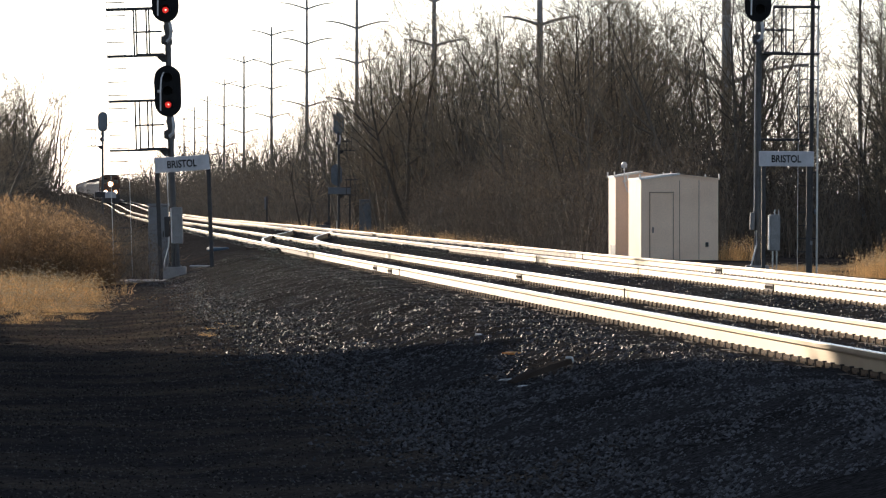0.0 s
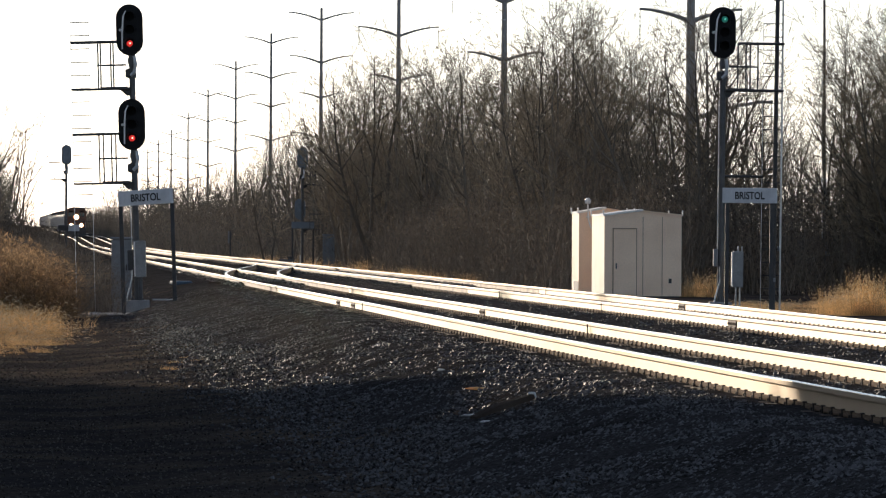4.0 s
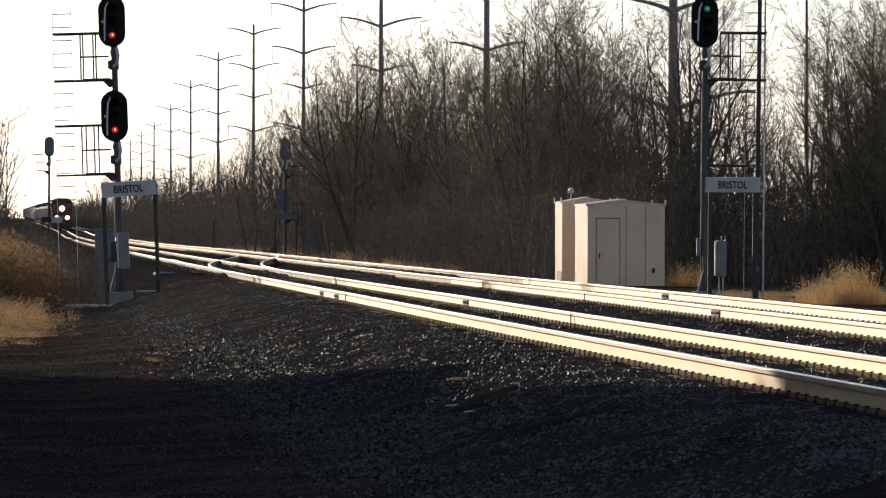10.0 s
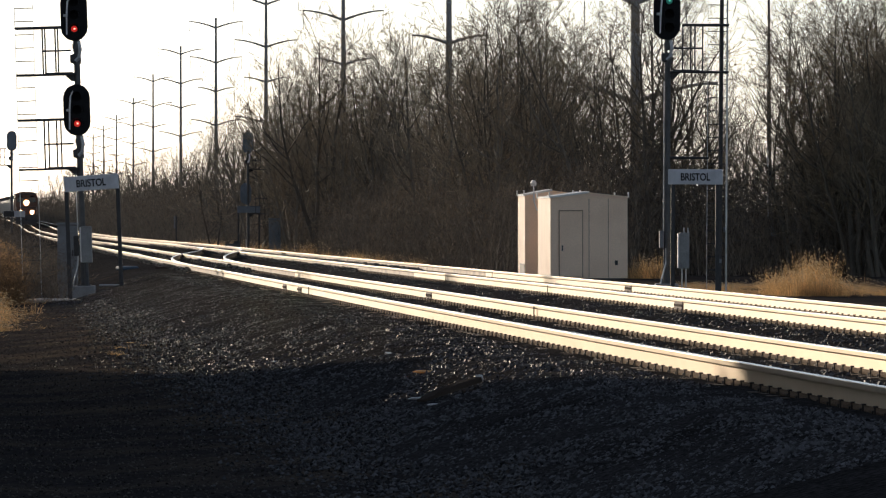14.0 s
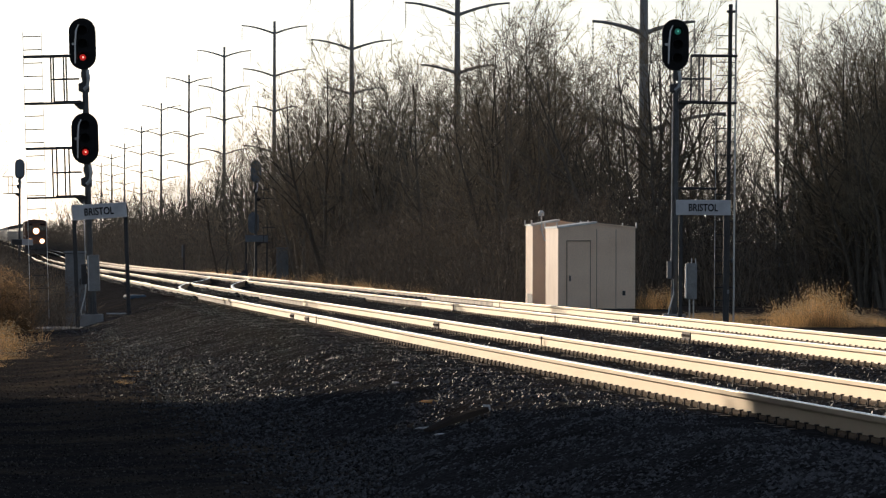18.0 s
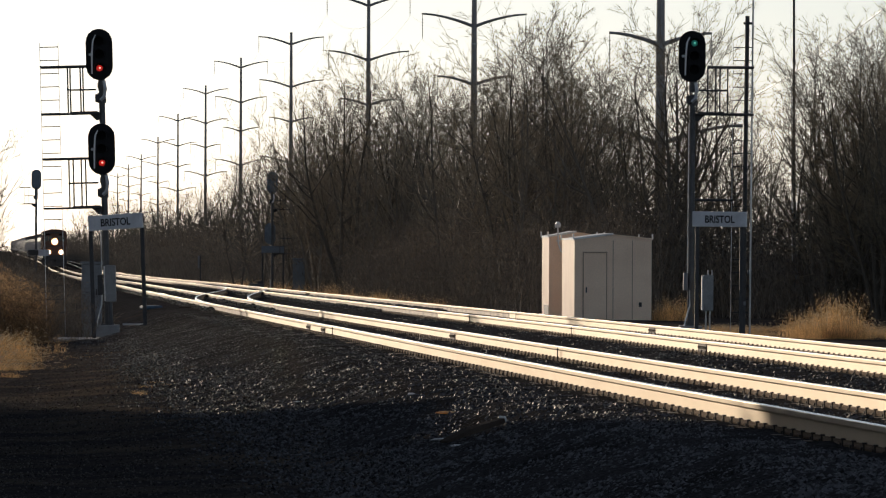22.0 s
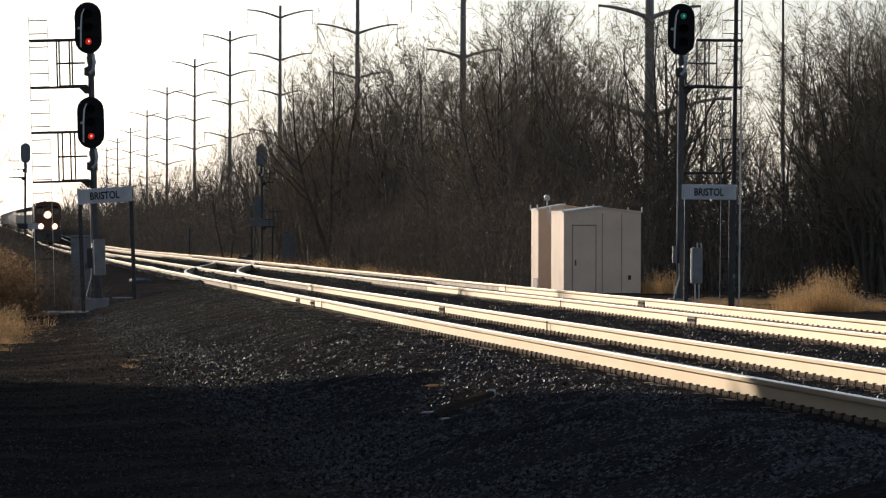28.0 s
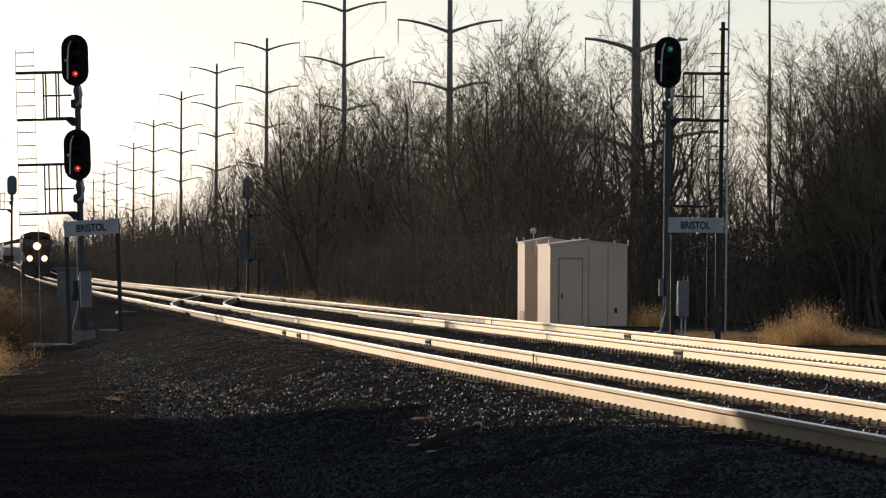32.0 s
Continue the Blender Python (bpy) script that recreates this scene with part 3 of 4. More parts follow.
        hh, bend, t = h * th * r.uniform(0.25, 1.0), r.uniform(0.35, 1.25), r.uniform(0.0025, 0.005)
        dx, dy, k = math.cos(a), math.sin(a), len(verts)
        for f, wid in ((0, 1.0), (0.45, 0.9), (0.8, 0.65), (1.0, 0.15)):
            cx, cy, cz = x + dx * bend * hh * f * f, y + dy * bend * hh * f * f, hh * f * (1 - 0.3 * bend * f) - 0.03
            verts += [(cx - dy * t * wid, cy + dx * t * wid, cz), (cx + dy * t * wid, cy - dx * t * wid, cz)]
        faces += [(k + 2 * j, k + 2 * j + 1, k + 2 * j + 3, k + 2 * j + 2) for j in range(3)]
        if r.random() < heads and hh > 0.45 * h:
            p, way = Vector((cx, cy, cz)), Vector((dx, dy, 0.7)).normalized()
            long, fat = r.uniform(0.09, 0.15), r.uniform(0.009, 0.014)
            for j in range(3):                       # the head arches over
                q = p + way * long / 3
                plumes.append((*p, *q, (0.5, 1.0, 0.8)[j] * fat, (1.0, 0.8, 0.15)[j] * fat))
                way = (way + Vector((0, 0, -0.75))).normalized()
                p = q
    me = branch_mesh("dry_grass", plumes, M["straw"], 3)
    m = len(me.polygons)
    k = len(me.vertices)
    verts = [tuple(v.co) for v in me.vertices] + verts
    faces = [tuple(p.vertices) for p in me.polygons] + [tuple(i + k for i in f) for f in faces]
    bpy.data.meshes.remove(me)
    me = arrays("dry_grass", verts, faces, M["straw"])
    me.materials.append(M["seed"])
    for p in me.polygons[:m]:
        p.material_index = 1
    return me


GRASS = [grass_mesh(31 + i, 2.4, 2.0, 1.0, 240, (0.3, 0.14, 0.4)[i]) for i in range(3)]


def grass(x, y, s, h, label="dry golden grass with feathery seed heads beside the track"):
    ob = new("dry_grass", GRASS[rng.randrange(3)])
    ob.matrix_basis = pose(x, y, ground_z(x, y), 0, 0, rng.uniform(0, 360)) @ Matrix.Diagonal((s, s, h, 1))
    return tagged(ob, label, "grass", "grass", "stuff")


# the bank of grass beside the access track, and tufts across the line
for i in range(105):
    y = rng.uniform(108, 148)
    q = rng.uniform(-0.077, -0.0535 if y < 137 else -0.0575)
    if q > -0.0585 and rng.random() < 0.5:
        continue
    grass(q * y, y, rng.uniform(0.5, 0.9), rng.uniform(0.4, 0.85) * min(1.0, max(0.3, (y - 100) / 24)) * (0.6 if q > -0.0585 else 1.0))
for i in range(12):
    y = rng.uniform(98, 114)
    grass(rng.uniform(-0.071, -0.056) * y, y, rng.uniform(0.3, 0.6), rng.uniform(0.1, 0.26))
for i in range(60):
    y = rng.uniform(150, 172)
    grass(rng.uniform(8.2, 13.5), y, rng.uniform(0.5, 0.9), rng.uniform(0.14, 0.34))
for i in range(40):                  # a golden clump with two crests, thinning to both sides
    x = rng.gauss(10.9, 0.7)
    crest = 1.3 * math.exp(-((x - 10.95) / 0.55) ** 2) + 0.6 * math.exp(-((x - 10.05) / 0.35) ** 2)
    grass(x, rng.uniform(149, 155), rng.uniform(0.3, 0.5), crest * rng.uniform(0.7, 1.1) + 0.2)
for i in range(8):
    grass(rng.uniform(12, 15), rng.uniform(160, 180), rng.uniform(0.5, 0.8), rng.uniform(0.3, 0.6))
for i in range(5):
    grass(rng.uniform(8.75, 9.4), rng.uniform(193, 198), 0.6, rng.uniform(0.8, 1.2), "rusty dry weeds beside the equipment shed")
for i in range(24):
    y = rng.uniform(196, 430)
    grass(rail_x(y) + rng.uniform(8.2, 10.2), y, rng.uniform(0.5, 0.8), rng.uniform(0.4, 1.0), "dry tawny grass tuft at the foot of the brush")

# dense unseen evergreens, added to shade the near ground and dim the near rail
def evergreen(x, y, h, w):
    r, verts, faces = random.Random(int(x * 7 + y)), [], []
    for i in range(int(1500 + 300 * h)):
        f = r.random()
        a, rad = r.uniform(0, math.tau), w * math.sqrt(1 - f ** 3) * r.uniform(0.1, 1.0)
        c = Vector((math.cos(a) * rad, math.sin(a) * rad, f * h))
        e1, e2 = Vector((r.gauss(0, 1), r.gauss(0, 1), r.gauss(0, 1))).normalized() * 0.35, Vector((r.gauss(0, 1), r.gauss(0, 1), r.gauss(0, 1))).normalized() * 0.3
        k = len(verts)
        verts += [tuple(c - e1), tuple(c + e2), tuple(c + e1), tuple(c - e2)]
        faces.append((k, k + 1, k + 2, k + 3))
    t = thing("evergreen_tree", pose(x, y, ground_z(x, y)), "unseen dense evergreen added to shade the near ground", "tree", "evergreens")
    part("trunk", rodded((0, 0, -0.3), (0, 0, h * 0.9), 0.22, 0.05), M["bark"], t)
    part("crown", arrays("crown", verts, faces, M["evergreen"]), None, t)


for x, y, h in ((-17.5, 92, 3.9), (-14.0, 92.5, 4.1), (-11.5, 88.5, 6.5), (-12.5, 91, 6.3), (-11.5, 85.5, 6.4), (-11.5, 82.5, 6.2), (-12.5, 94, 6.0), (-12.5, 100, 2.8), (-13, 104, 2.8), (-13, 108, 2.6), (-11.5, 77.6, 15), (-11.5, 75, 12), (-11.5, 72.5, 12.3), (-11.5, 69, 12.5), (-12, 65, 12.5), (-12, 60, 12.5), (-12, 55, 12), (-12, 50, 12), (-12, 45, 12)):
    evergreen(x, y, h, 2.8)


# ---- signals ----
def capsule(w, h, n=10):
    r = w / 2
    top = [(r * math.cos(a), h / 2 - r + r * math.sin(a)) for a in np.linspace(0, math.pi, n)]
    return top + [(-x, -z) for x, z in top]


def signal_head(parent, x, z, lit, lit_dz, lit_dx=0.0, scale=1.0, lean=0.0):
    """An oval black head with deep rounded hood, three lenses, one of them lit."""
    bm = prism(bmesh.new(), capsule(0.61 * scale, 1.17 * scale), 0.0, 0.03)
    prism(bm, capsule(0.44 * scale, 0.98 * scale), 0.03, 0.24)
    head = part("signal_head", bm, M["black"], parent, "black oval colour-light head", pose(x, -0.16, z, 0, lean, 0))
    for dz in (0.3, 0.0, -0.31):
        on = abs(dz - lit_dz) < 0.05
        part("lens", rodded((lit_dx, -0.012, dz * scale), (lit_dx, 0.01, dz * scale), 0.072 * scale if on else 0.1 * scale, sides=16), M[lit] if on else M["lens"], head, {"red": "lit red lens", "green": "lit green lens"}[lit] if on else "")
        if on:
            part("lamp", rodded((lit_dx + 0.008, -0.018, dz * scale + 0.004), (lit_dx + 0.008, -0.011, dz * scale + 0.004), 0.022, sides=12), M[lit + "core"], head, "bright lamp behind the lens")
        bm = bmesh.new()
        ring = [(lit_dx + 0.125 * scale * math.cos(a), 0.125 * scale * math.sin(a) + dz * scale) for a in np.linspace(-0.35, math.pi + 0.35, 12)]
        inner = [(lit_dx + (x2 - lit_dx) * 0.93, dz * scale + (z2 - dz * scale) * 0.93) for x2, z2 in ring[::-1]]
        part("hood", prism(bm, ring + inner, -0.2 * scale, 0.0), M["black"], head)
    # white bar that paints the sunlit streak along the black hood
    bm = tube(bmesh.new(), [(-0.07 * scale, -0.21, 0.43 * scale), (-0.13 * scale, -0.215, 0.3 * scale), (-0.155 * scale, -0.22, 0.0), (-0.165 * scale, -0.22, -0.44 * scale)], [0.012, 0.02, 0.022, 0.018], 6)
    part("hood_rim", bm, M["shedroof"], head, "white bar imitating sunlight on the hood's edge")
    part("bracket", boxed(-0.235 * scale, -0.15 * scale, -0.05, 0.05, -0.03, 0.03, 0.008), M["bright"], head)
    return head


def collar(parent, z):
    """A slip joint, a pipe elbow and a terminal box under a head."""
    bm = rodded((0, 0, z + 0.02), (0, 0, z + 0.3), 0.078, 0.078, 12)
    rod(bm, (0, 0, z + 0.08), (0, 0, z + 0.2), 0.095, 0.095, 12)
    rod(bm, (0, 0, z - 0.26), (0, 0, z - 0.03), 0.098, 0.098, 12)
    mount = part("head_mount", bm, M["mast"], parent)
    # brighter steel than the mast, putting the light on the elbow into its colour
    part("elbow", tube(bmesh.new(), [(0.06, -0.07, z + 0.24), (0.085, -0.1, z + 0.05), (0.06, -0.11, z - 0.12), (-0.03, -0.11, z - 0.2)], [0.04, 0.045, 0.045, 0.04], 8), M["bright"], mount, "pipe elbow made pale for the light on it")
    part("terminal_box", boxed(-0.15, -0.03, -0.12, 0.06, z - 0.24, z - 0.05, 0.02), M["dark"], mount)
    return mount


def platform(parent, z, z_rail, side, posts, reach):
    """A maintenance stage on one side of the mast, with its railing. side: -1 or 1."""
    bm = bmesh.new()
    for y in (-0.22, 0.25):
        rod(bm, (side * 0.05, y, z), (side * reach, y, z), 0.022, sides=6)
    box(bm, min(side * 0.1, side * 0.72), max(side * 0.1, side * 0.72), -0.22, 0.25, z + 0.0, z + 0.045)
    bm2 = prism(bm, [(side * 0.05, z - 0.16), (side * 0.14, z - 0.16), (side * 0.28, z - 0.02), (side * 0.05, z - 0.02)][::side], -0.03, 0.03)
    st = part("stage", bm2, M["dark"], parent, "steel maintenance stage")
    for i, x in enumerate(posts):
        part("railing_post", rodded((side * x, -0.22 if i % 2 else 0.25, z), (side * x, -0.22 if i % 2 else 0.25, z_rail), 0.02, sides=6), M["dark"], st)
    for y in (-0.22, 0.25):
        part("handrail", rodded((side * 0.33, y, z_rail), (side * reach, y, z_rail), 0.026, sides=6), M["dark"], st)
    part("mid_rail", rodded((side * 0.12, -0.22, (z + z_rail) / 2), (side * max(posts), -0.22, (z + z_rail) / 2), 0.02, sides=6), M["dark"], st)


def ladder(parent, x0, x1, top, mat, y=0.3, rail_r=0.009):
    lad = part("ladder", rod(rodded((x0, y, -0.35), (x0, y, top), 0.007, sides=6), (x1, y, -0.35), (x1, y, top), rail_r, sides=6), mat, parent, "pale galvanised ladder")
    rung = None
    for i in range(int((top - 0.0) / 0.302)):
        z = top - 0.1 - i * 0.302
        if rung is None:
            rung = rodded((x0, 0, 0), (x1, 0, 0), 0.011, sides=6)
            rung = mesh("rung", rung, M["dark"])
        part("rung", rung, None, lad, at=pose(0, y, z))


def main_signal(at, label, side, lights, pole_top):
    s = thing("railway_signal", at, label, "railway signal", "signals")
    part("mast", rodded((0, 0, -0.05), (0, 0, pole_top), 0.075, 0.068, 14), M["mast"], s)
    part("foundation", boxed(-0.26, 0.26, -0.3, 0.3, -0.36, 0.0, 0.02), M["concrete"], s, "concrete foundation block")
    bm = boxed(-0.15, 0.15, -0.15, 0.15, 0.0, 0.025, 0.004)
    for x in (-0.11, 0.11):
        for y in (-0.11, 0.11):
            rod(bm, (x, y, 0.02), (x, y, 0.09), 0.016, sides=6)
    part("base_plate", bm, M["mast"], s)
    for z, lit, dz, dx in lights:
        signal_head(s, -0.03, z, lit, dz, dx)
        collar(s, z - 0.84)
    return s


left = main_signal(pose(-6.1, 144, -0.5, 0, -1.7, 0), "tall two-headed railway signal showing red over red", -1, ((6.14, "red", -0.31, 0.0), (3.99, "red", -0.31, 0.0)), 6.0)
platform(left, 4.81, 5.88, -1, (0.78, 0.7, 0.49, 0.41), 1.38)
platform(left, 2.67, 3.79, -1, (0.8, 0.68, 0.52, 0.4), 1.38)
ladder(left, -1.4, -0.98, 6.45, M["aluminium"], 0.3, 0.006)
bm = boxed(-0.02, 0.22, -0.34, -0.14, 0.52, 1.35, 0.015)
case = part("junction_case", bm, M["case"], left, "narrow grey junction case")
# white strip painting the sunlight on the case's left edge
part("case_edge", boxed(-0.045, -0.02, -0.33, -0.15, 0.54, 1.33, 0.004), M["shedroof"], case)
part("case_post", rodded((0.08, -0.24, -0.35), (0.08, -0.24, 0.52), 0.05, sides=8), M["mast"], case)
part("small_box", boxed(-0.2, -0.08, -0.12, 0.06, 0.68, 1.14, 0.012), M["dark"], left)
part("conduit", tube(bmesh.new(), [(-0.1, -0.1, 0.7), (-0.12, -0.12, 0.45), (-0.22, -0.16, 0.1), (-0.28, -0.18, -0.2)], [0.018] * 4, 6), M["bright"], left)
# thin bright rod along the mast's left edge
part("wire", rodded((-0.1, -0.1, 0.9), (-0.1, -0.1, 2.55), 0.012, sides=6), M["bright"], left)

right = main_signal(pose(7.14, 144, -0.47, 0, 0.4, 0), "tall railway signal showing green over an access road", 1, ((6.12, "green", 0.3, 0.05),), 5.2)
platform(right, 4.81, 5.88, 1, (0.35, 0.51, 0.63, 0.78), 1.38)
ladder(right, 0.93, 1.37, 6.45, M["bright"], 0.3, 0.024)
part("ladder_pole", rodded((1.37, 0.3, 6.4), (1.37, 0.3, 8.2), 0.024, sides=6), M["bright"], right)
part("brace", rodded((0.05, 0.1, 2.86), (0.95, 0.3, 2.86), 0.028, sides=6), M["dark"], right)
part("small_box", boxed(-0.17, -0.07, -0.12, 0.08, 0.8, 1.2, 0.012), M["cabinet"], right)
part("conduit", tube(bmesh.new(), [(-0.03, -0.1, 0.8), (-0.02, -0.1, 0.45), (-0.12, -0.14, 0.1), (-0.15, -0.16, -0.12)], [0.018] * 4, 6), M["bright"], right)
# thin bright rod up the left edge of this mast
part("wire", rodded((-0.085, -0.05, 1.0), (-0.085, -0.05, 4.6), 0.01, sides=6), M["bright"], right)
case = part("junction_case", boxed(0.27, 0.5, -0.34, -0.1, 0.34, 1.16, 0.015), M["case"], right, "narrow grey junction case on two pipes")
# white strip in place of the sunlit left edge of this case
part("case_edge", boxed(0.235, 0.27, -0.33, -0.12, 0.36, 1.14, 0.004), M["shedroof"], case)
for x in (0.34, 0.43):
    part("pipe", rodded((x, -0.22, -0.2), (x, -0.22, 0.35), 0.02, sides=6), M["bright"], case)
    part("cap", rodded((x + 0.04, -0.22, 1.16), (x + 0.04, -0.22, 1.27), 0.015, sides=6), M["bright"], case)

post = thing("steel_post", pose(8.37, 144.5, -0.55, 0, 0.6, 0), "slim dark steel post beside the signal ladder", "post")
part("shaft", rodded((0, 0, -0.1), (0, 0, 7.15), 0.05, 0.05, 10), M["dark"], post)
part("crossbar", rodded((-0.09, 0, 6.98), (0.14, 0, 6.98), 0.03, sides=8), M["dark"], post)
part("tag", boxed(0.08, 0.15, -0.06, -0.03, 1.25, 1.36, 0.004), M["blue"], post)
pipe = thing("vent_pipe", pose(8.3, 143.2, -0.55), "short dark pipe with pale cap beside a sign post", "pipe")
part("tube", rodded((0, 0, -0.1), (0, 0, 0.55), 0.04, sides=10), M["dark"], pipe)
part("cap", rodded((0, 0, 0.55), (0, 0, 0.64), 0.055, sides=10), M["cabinet"], pipe)
tall = thing("antenna_mast", pose(15.45, 234, -0.7, 0, -0.3, 0), "tall slim antenna mast before the trees", "mast")
part("shaft", rodded((0, 0, -0.2), (0, 0, 12.0), 0.06, 0.045, 10), M["dark"], tall)
# bright rod added for the highlight down the mast's left side
part("conduit", rodded((-0.085, -0.04, 1.6), (-0.085, -0.04, 8.2), 0.022, sides=6), M["bright"], tall)
part("clamp", boxed(-0.12, 0.08, -0.09, 0.08, 3.7, 3.85, 0.01), M["bright"], tall)
part("meter_box", boxed(0.02, 0.3, -0.12, 0.08, 1.0, 1.5, 0.015), M["blue"], tall)


def far_signal(at, label, side, lift=0.0):
    s = thing("railway_signal", at, label, "railway signal", "signals")
    part("mast", rodded((0, 0, -0.1), (0, 0, 5.0 + lift), 0.075, 0.065, 12), M["mast"], s)
    head = part("signal_head", prism(prism(bmesh.new(), capsule(0.56, 1.15), 0.0, 0.03), capsule(0.4, 0.95), -0.24, 0.0), M["blue"], s, "grey back of an oval head", pose(0, 0.16, 5.45 + lift))
    collar(s, 4.6 + lift)
    platform(s, 4.05 + lift, 5.0 + lift, side, (0.66, 0.4), 1.2 if side > 0 else 0.95)
    part("foundation", boxed(-0.26, 0.26, -0.3, 0.3, -0.4, 0.0, 0.02), M["concrete"], s)
    return s


mid = far_signal(pose(-5.4, 328, -0.75), "blue-grey railway signal seen from behind at the crossover", 1, 0.2)
part("second_head", prism(bmesh.new(), capsule(0.56, 1.1), 0.1, 0.3), M["blue"], mid, "", pose(-0.12, 0.1, 3.0))
platform(mid, 1.95, 2.75, 1, (0.6, 0.4), 1.0)
part("sign_board", boxed(-0.55, 0.62, -0.2, -0.17, 2.0, 2.35, 0.01), M["blue"], mid, "weathered blank board")
for x in (-0.5, 0.58):
    part("board_post", boxed(x - 0.045, x + 0.045, -0.17, -0.09, -0.3, 2.35, 0.01), M["dark"], mid)
part("conduit", rodded((-0.1, -0.12, -0.1), (-0.1, -0.12, 0.62), 0.03, sides=6), M["bright"], mid)
farleft = far_signal(pose(-19.45, 362, -0.55), "dark railway signal seen from behind beside the train", -1, 0.5)
board = thing("station_board", pose(-19.2, 360, -0.85), "plain pale board on dark posts beside the line", "sign")
part("plate", boxed(-0.62, 0.62, -0.02, 0.02, 1.9, 2.25, 0.01), M["white"], board)
# the plate's left half is dark
part("patch", boxed(-0.6, 0.0, -0.03, -0.022, 1.91, 2.24), M["dark"], board, "dark left half")
for x in (-0.5, 0.5):
    part("post", boxed(x - 0.045, x + 0.045, 0.02, 0.1, -0.3, 2.25, 0.01), M["dark"], board)


# ---- station signs ----
def letters(text, width, height):
    cu = bpy.data.curves.new("lettering", "FONT")
    cu.body, cu.align_x, cu.align_y, cu.extrude, cu.offset = text, "CENTER", "CENTER", 0.004, 0.02
    ob = bpy.data.objects.new("lettering", cu)
    scene.collection.objects.link(ob)
    me = bpy.data.meshes.new_from_object(ob.evaluated_get(bpy.context.evaluated_depsgraph_get()))
    bpy.data.objects.remove(ob)
    co = np.array([v.co for v in me.vertices])
    lo, hi = co.min(axis=0), co.max(axis=0)
    for v in me.vertices:
        v.co = ((v.co.x - (lo[0] + hi[0]) / 2) * width / (hi[0] - lo[0]), (v.co.y - (lo[1] + hi[1]) / 2) * height / (hi[1] - lo[1]), v.co.z)
    me.materials.clear()
    me.materials.append(M["letter"])
    return me


WORD = letters("BRISTOL", 0.66, 0.17)


def station_sign(at, label, tilt, post_x):
    s = thing("station_sign", at, label, "sign", "station signs")
    plate = part("plate", boxed(-0.615, 0.615, -0.015, 0.015, -0.17, 0.17, 0.012), M["white"], s, "white board with black lettering", pose(0, 0, 2.72, 0, tilt, 0))
    part("lettering", WORD, None, plate, "", pose(0, -0.0195, 0.0, 90, 0, 0))
    for x in post_x:
        part("post", boxed(x - 0.045, x + 0.045, 0.017, 0.1, -0.25, 2.88, 0.01), M["dark"], s)


station_sign(pose(-5.75, 142, -0.89, 0, -2.1, 0), "white station name board on two leaning dark posts", -2.0, (-0.565, 0.585))
station_sign(pose(7.68, 142, -0.78 + 0.0, 0, 0.3, 0), "white station name board on dark posts beside the signal", 0.0, (-0.5, 0.5))


# ---- cabinets, pads and small trackside things ----
def cabinet(at, w, d, h, mat, label, split=0.0):
    c = thing("signal_cabinet", at, label, "cabinet")
    part("body", boxed(-w / 2, w / 2, -d / 2, d / 2, 0.12, h - 0.06, 0.015), M[mat], c)
    part("roof", boxed(-w / 2 - 0.03, w / 2 + 0.03, -d / 2 - 0.03, d / 2 + 0.03, h - 0.06, h, 0.015), M[mat], c)
    door = part("door", boxed(-w / 2 + 0.04, w / 2 - 0.04, -d / 2 - 0.02, -d / 2 - 0.003, 0.2 + split, h - 0.12, 0.006), M[mat], c)
    part("handle", boxed(w / 2 - 0.12, w / 2 - 0.09, -d / 2 - 0.05, -d / 2 - 0.02, h * 0.5, h * 0.5 + 0.14, 0.006), M["dark"], door)
    part("plinth", boxed(-w / 2 + 0.02, w / 2 - 0.02, -d / 2 + 0.02, d / 2 - 0.02, -0.2, 0.12, 0.01), M["concrete"], c)
    return c


cabinet(pose(-6.6, 147, -0.62), 0.46, 0.5, 1.55, "cabinet", "grey aluminium signal cabinet on a plinth behind the signal")
cabinet(pose(-4.05, 330, -0.75), 0.62, 0.5, 1.72, "blue", "blue-grey signal cabinet beside the crossover", 0.55)
pad = tagged(part("concrete_pad", boxed(-7.3, -5.2, 140.6, 143.6, -1.1, -0.78, 0.02), M["concrete"]), "pale concrete pad round the signal foundation", "pad", kind="structure")
marker = thing("marker_post", pose(-10.2, 367, -0.62), "slim trackside marker post with pale plate", "post")
part("post", boxed(-0.04, 0.04, -0.03, 0.03, -0.2, 1.75, 0.008), M["dark"], marker)
part("plate", boxed(-0.14, -0.05, -0.04, -0.03, 1.0, 1.72, 0.005), M["cabinet"], marker)
machine = thing("switch_machine", along(7.0, 300, -0.45) and Matrix.Translation(along(7.0, 300, -0.3)), "low grey switch machine beside the rails", "switch machine")
part("housing", boxed(-0.35, 0.35, -0.6, 0.6, 0.0, 0.3, 0.04), M["mast"], machine)
part("motor", boxed(0.05, 0.33, -0.45, -0.05, 0.3, 0.42, 0.03), M["dark"], machine)
part("tie_plank", boxed(-0.9, 0.9, -0.12, 0.12, -0.18, 0.0, 0.01), M["tie"], machine)
sheet = tagged(part("plastic_sheet", boxed(-0.22, 0.22, -0.5, 0.5, 0.0, 0.1, 0.03), M["bluesheet"], None, "", pose(-5.9, 166, ground_z(-5.9, 166), 0, 0, 12)), "crumpled pale blue plastic sheet on the gravel", "litter")
bar = tagged(part("steel_bar", rodded((-0.36, 0, 0.03), (0.36, 0, 0.03), 0.02), M["bright"], None, "", pose(-5.5, 146.5, ground_z(-5.5, 146.5))), "thin bright steel bar lying on the gravel", "bar")


# ---- equipment sheds ----
def shed(at, w, d, h, door, label):
    s = thing("equipment_shed", at, label, "shed", "equipment sheds")
    rise_ = 0.14
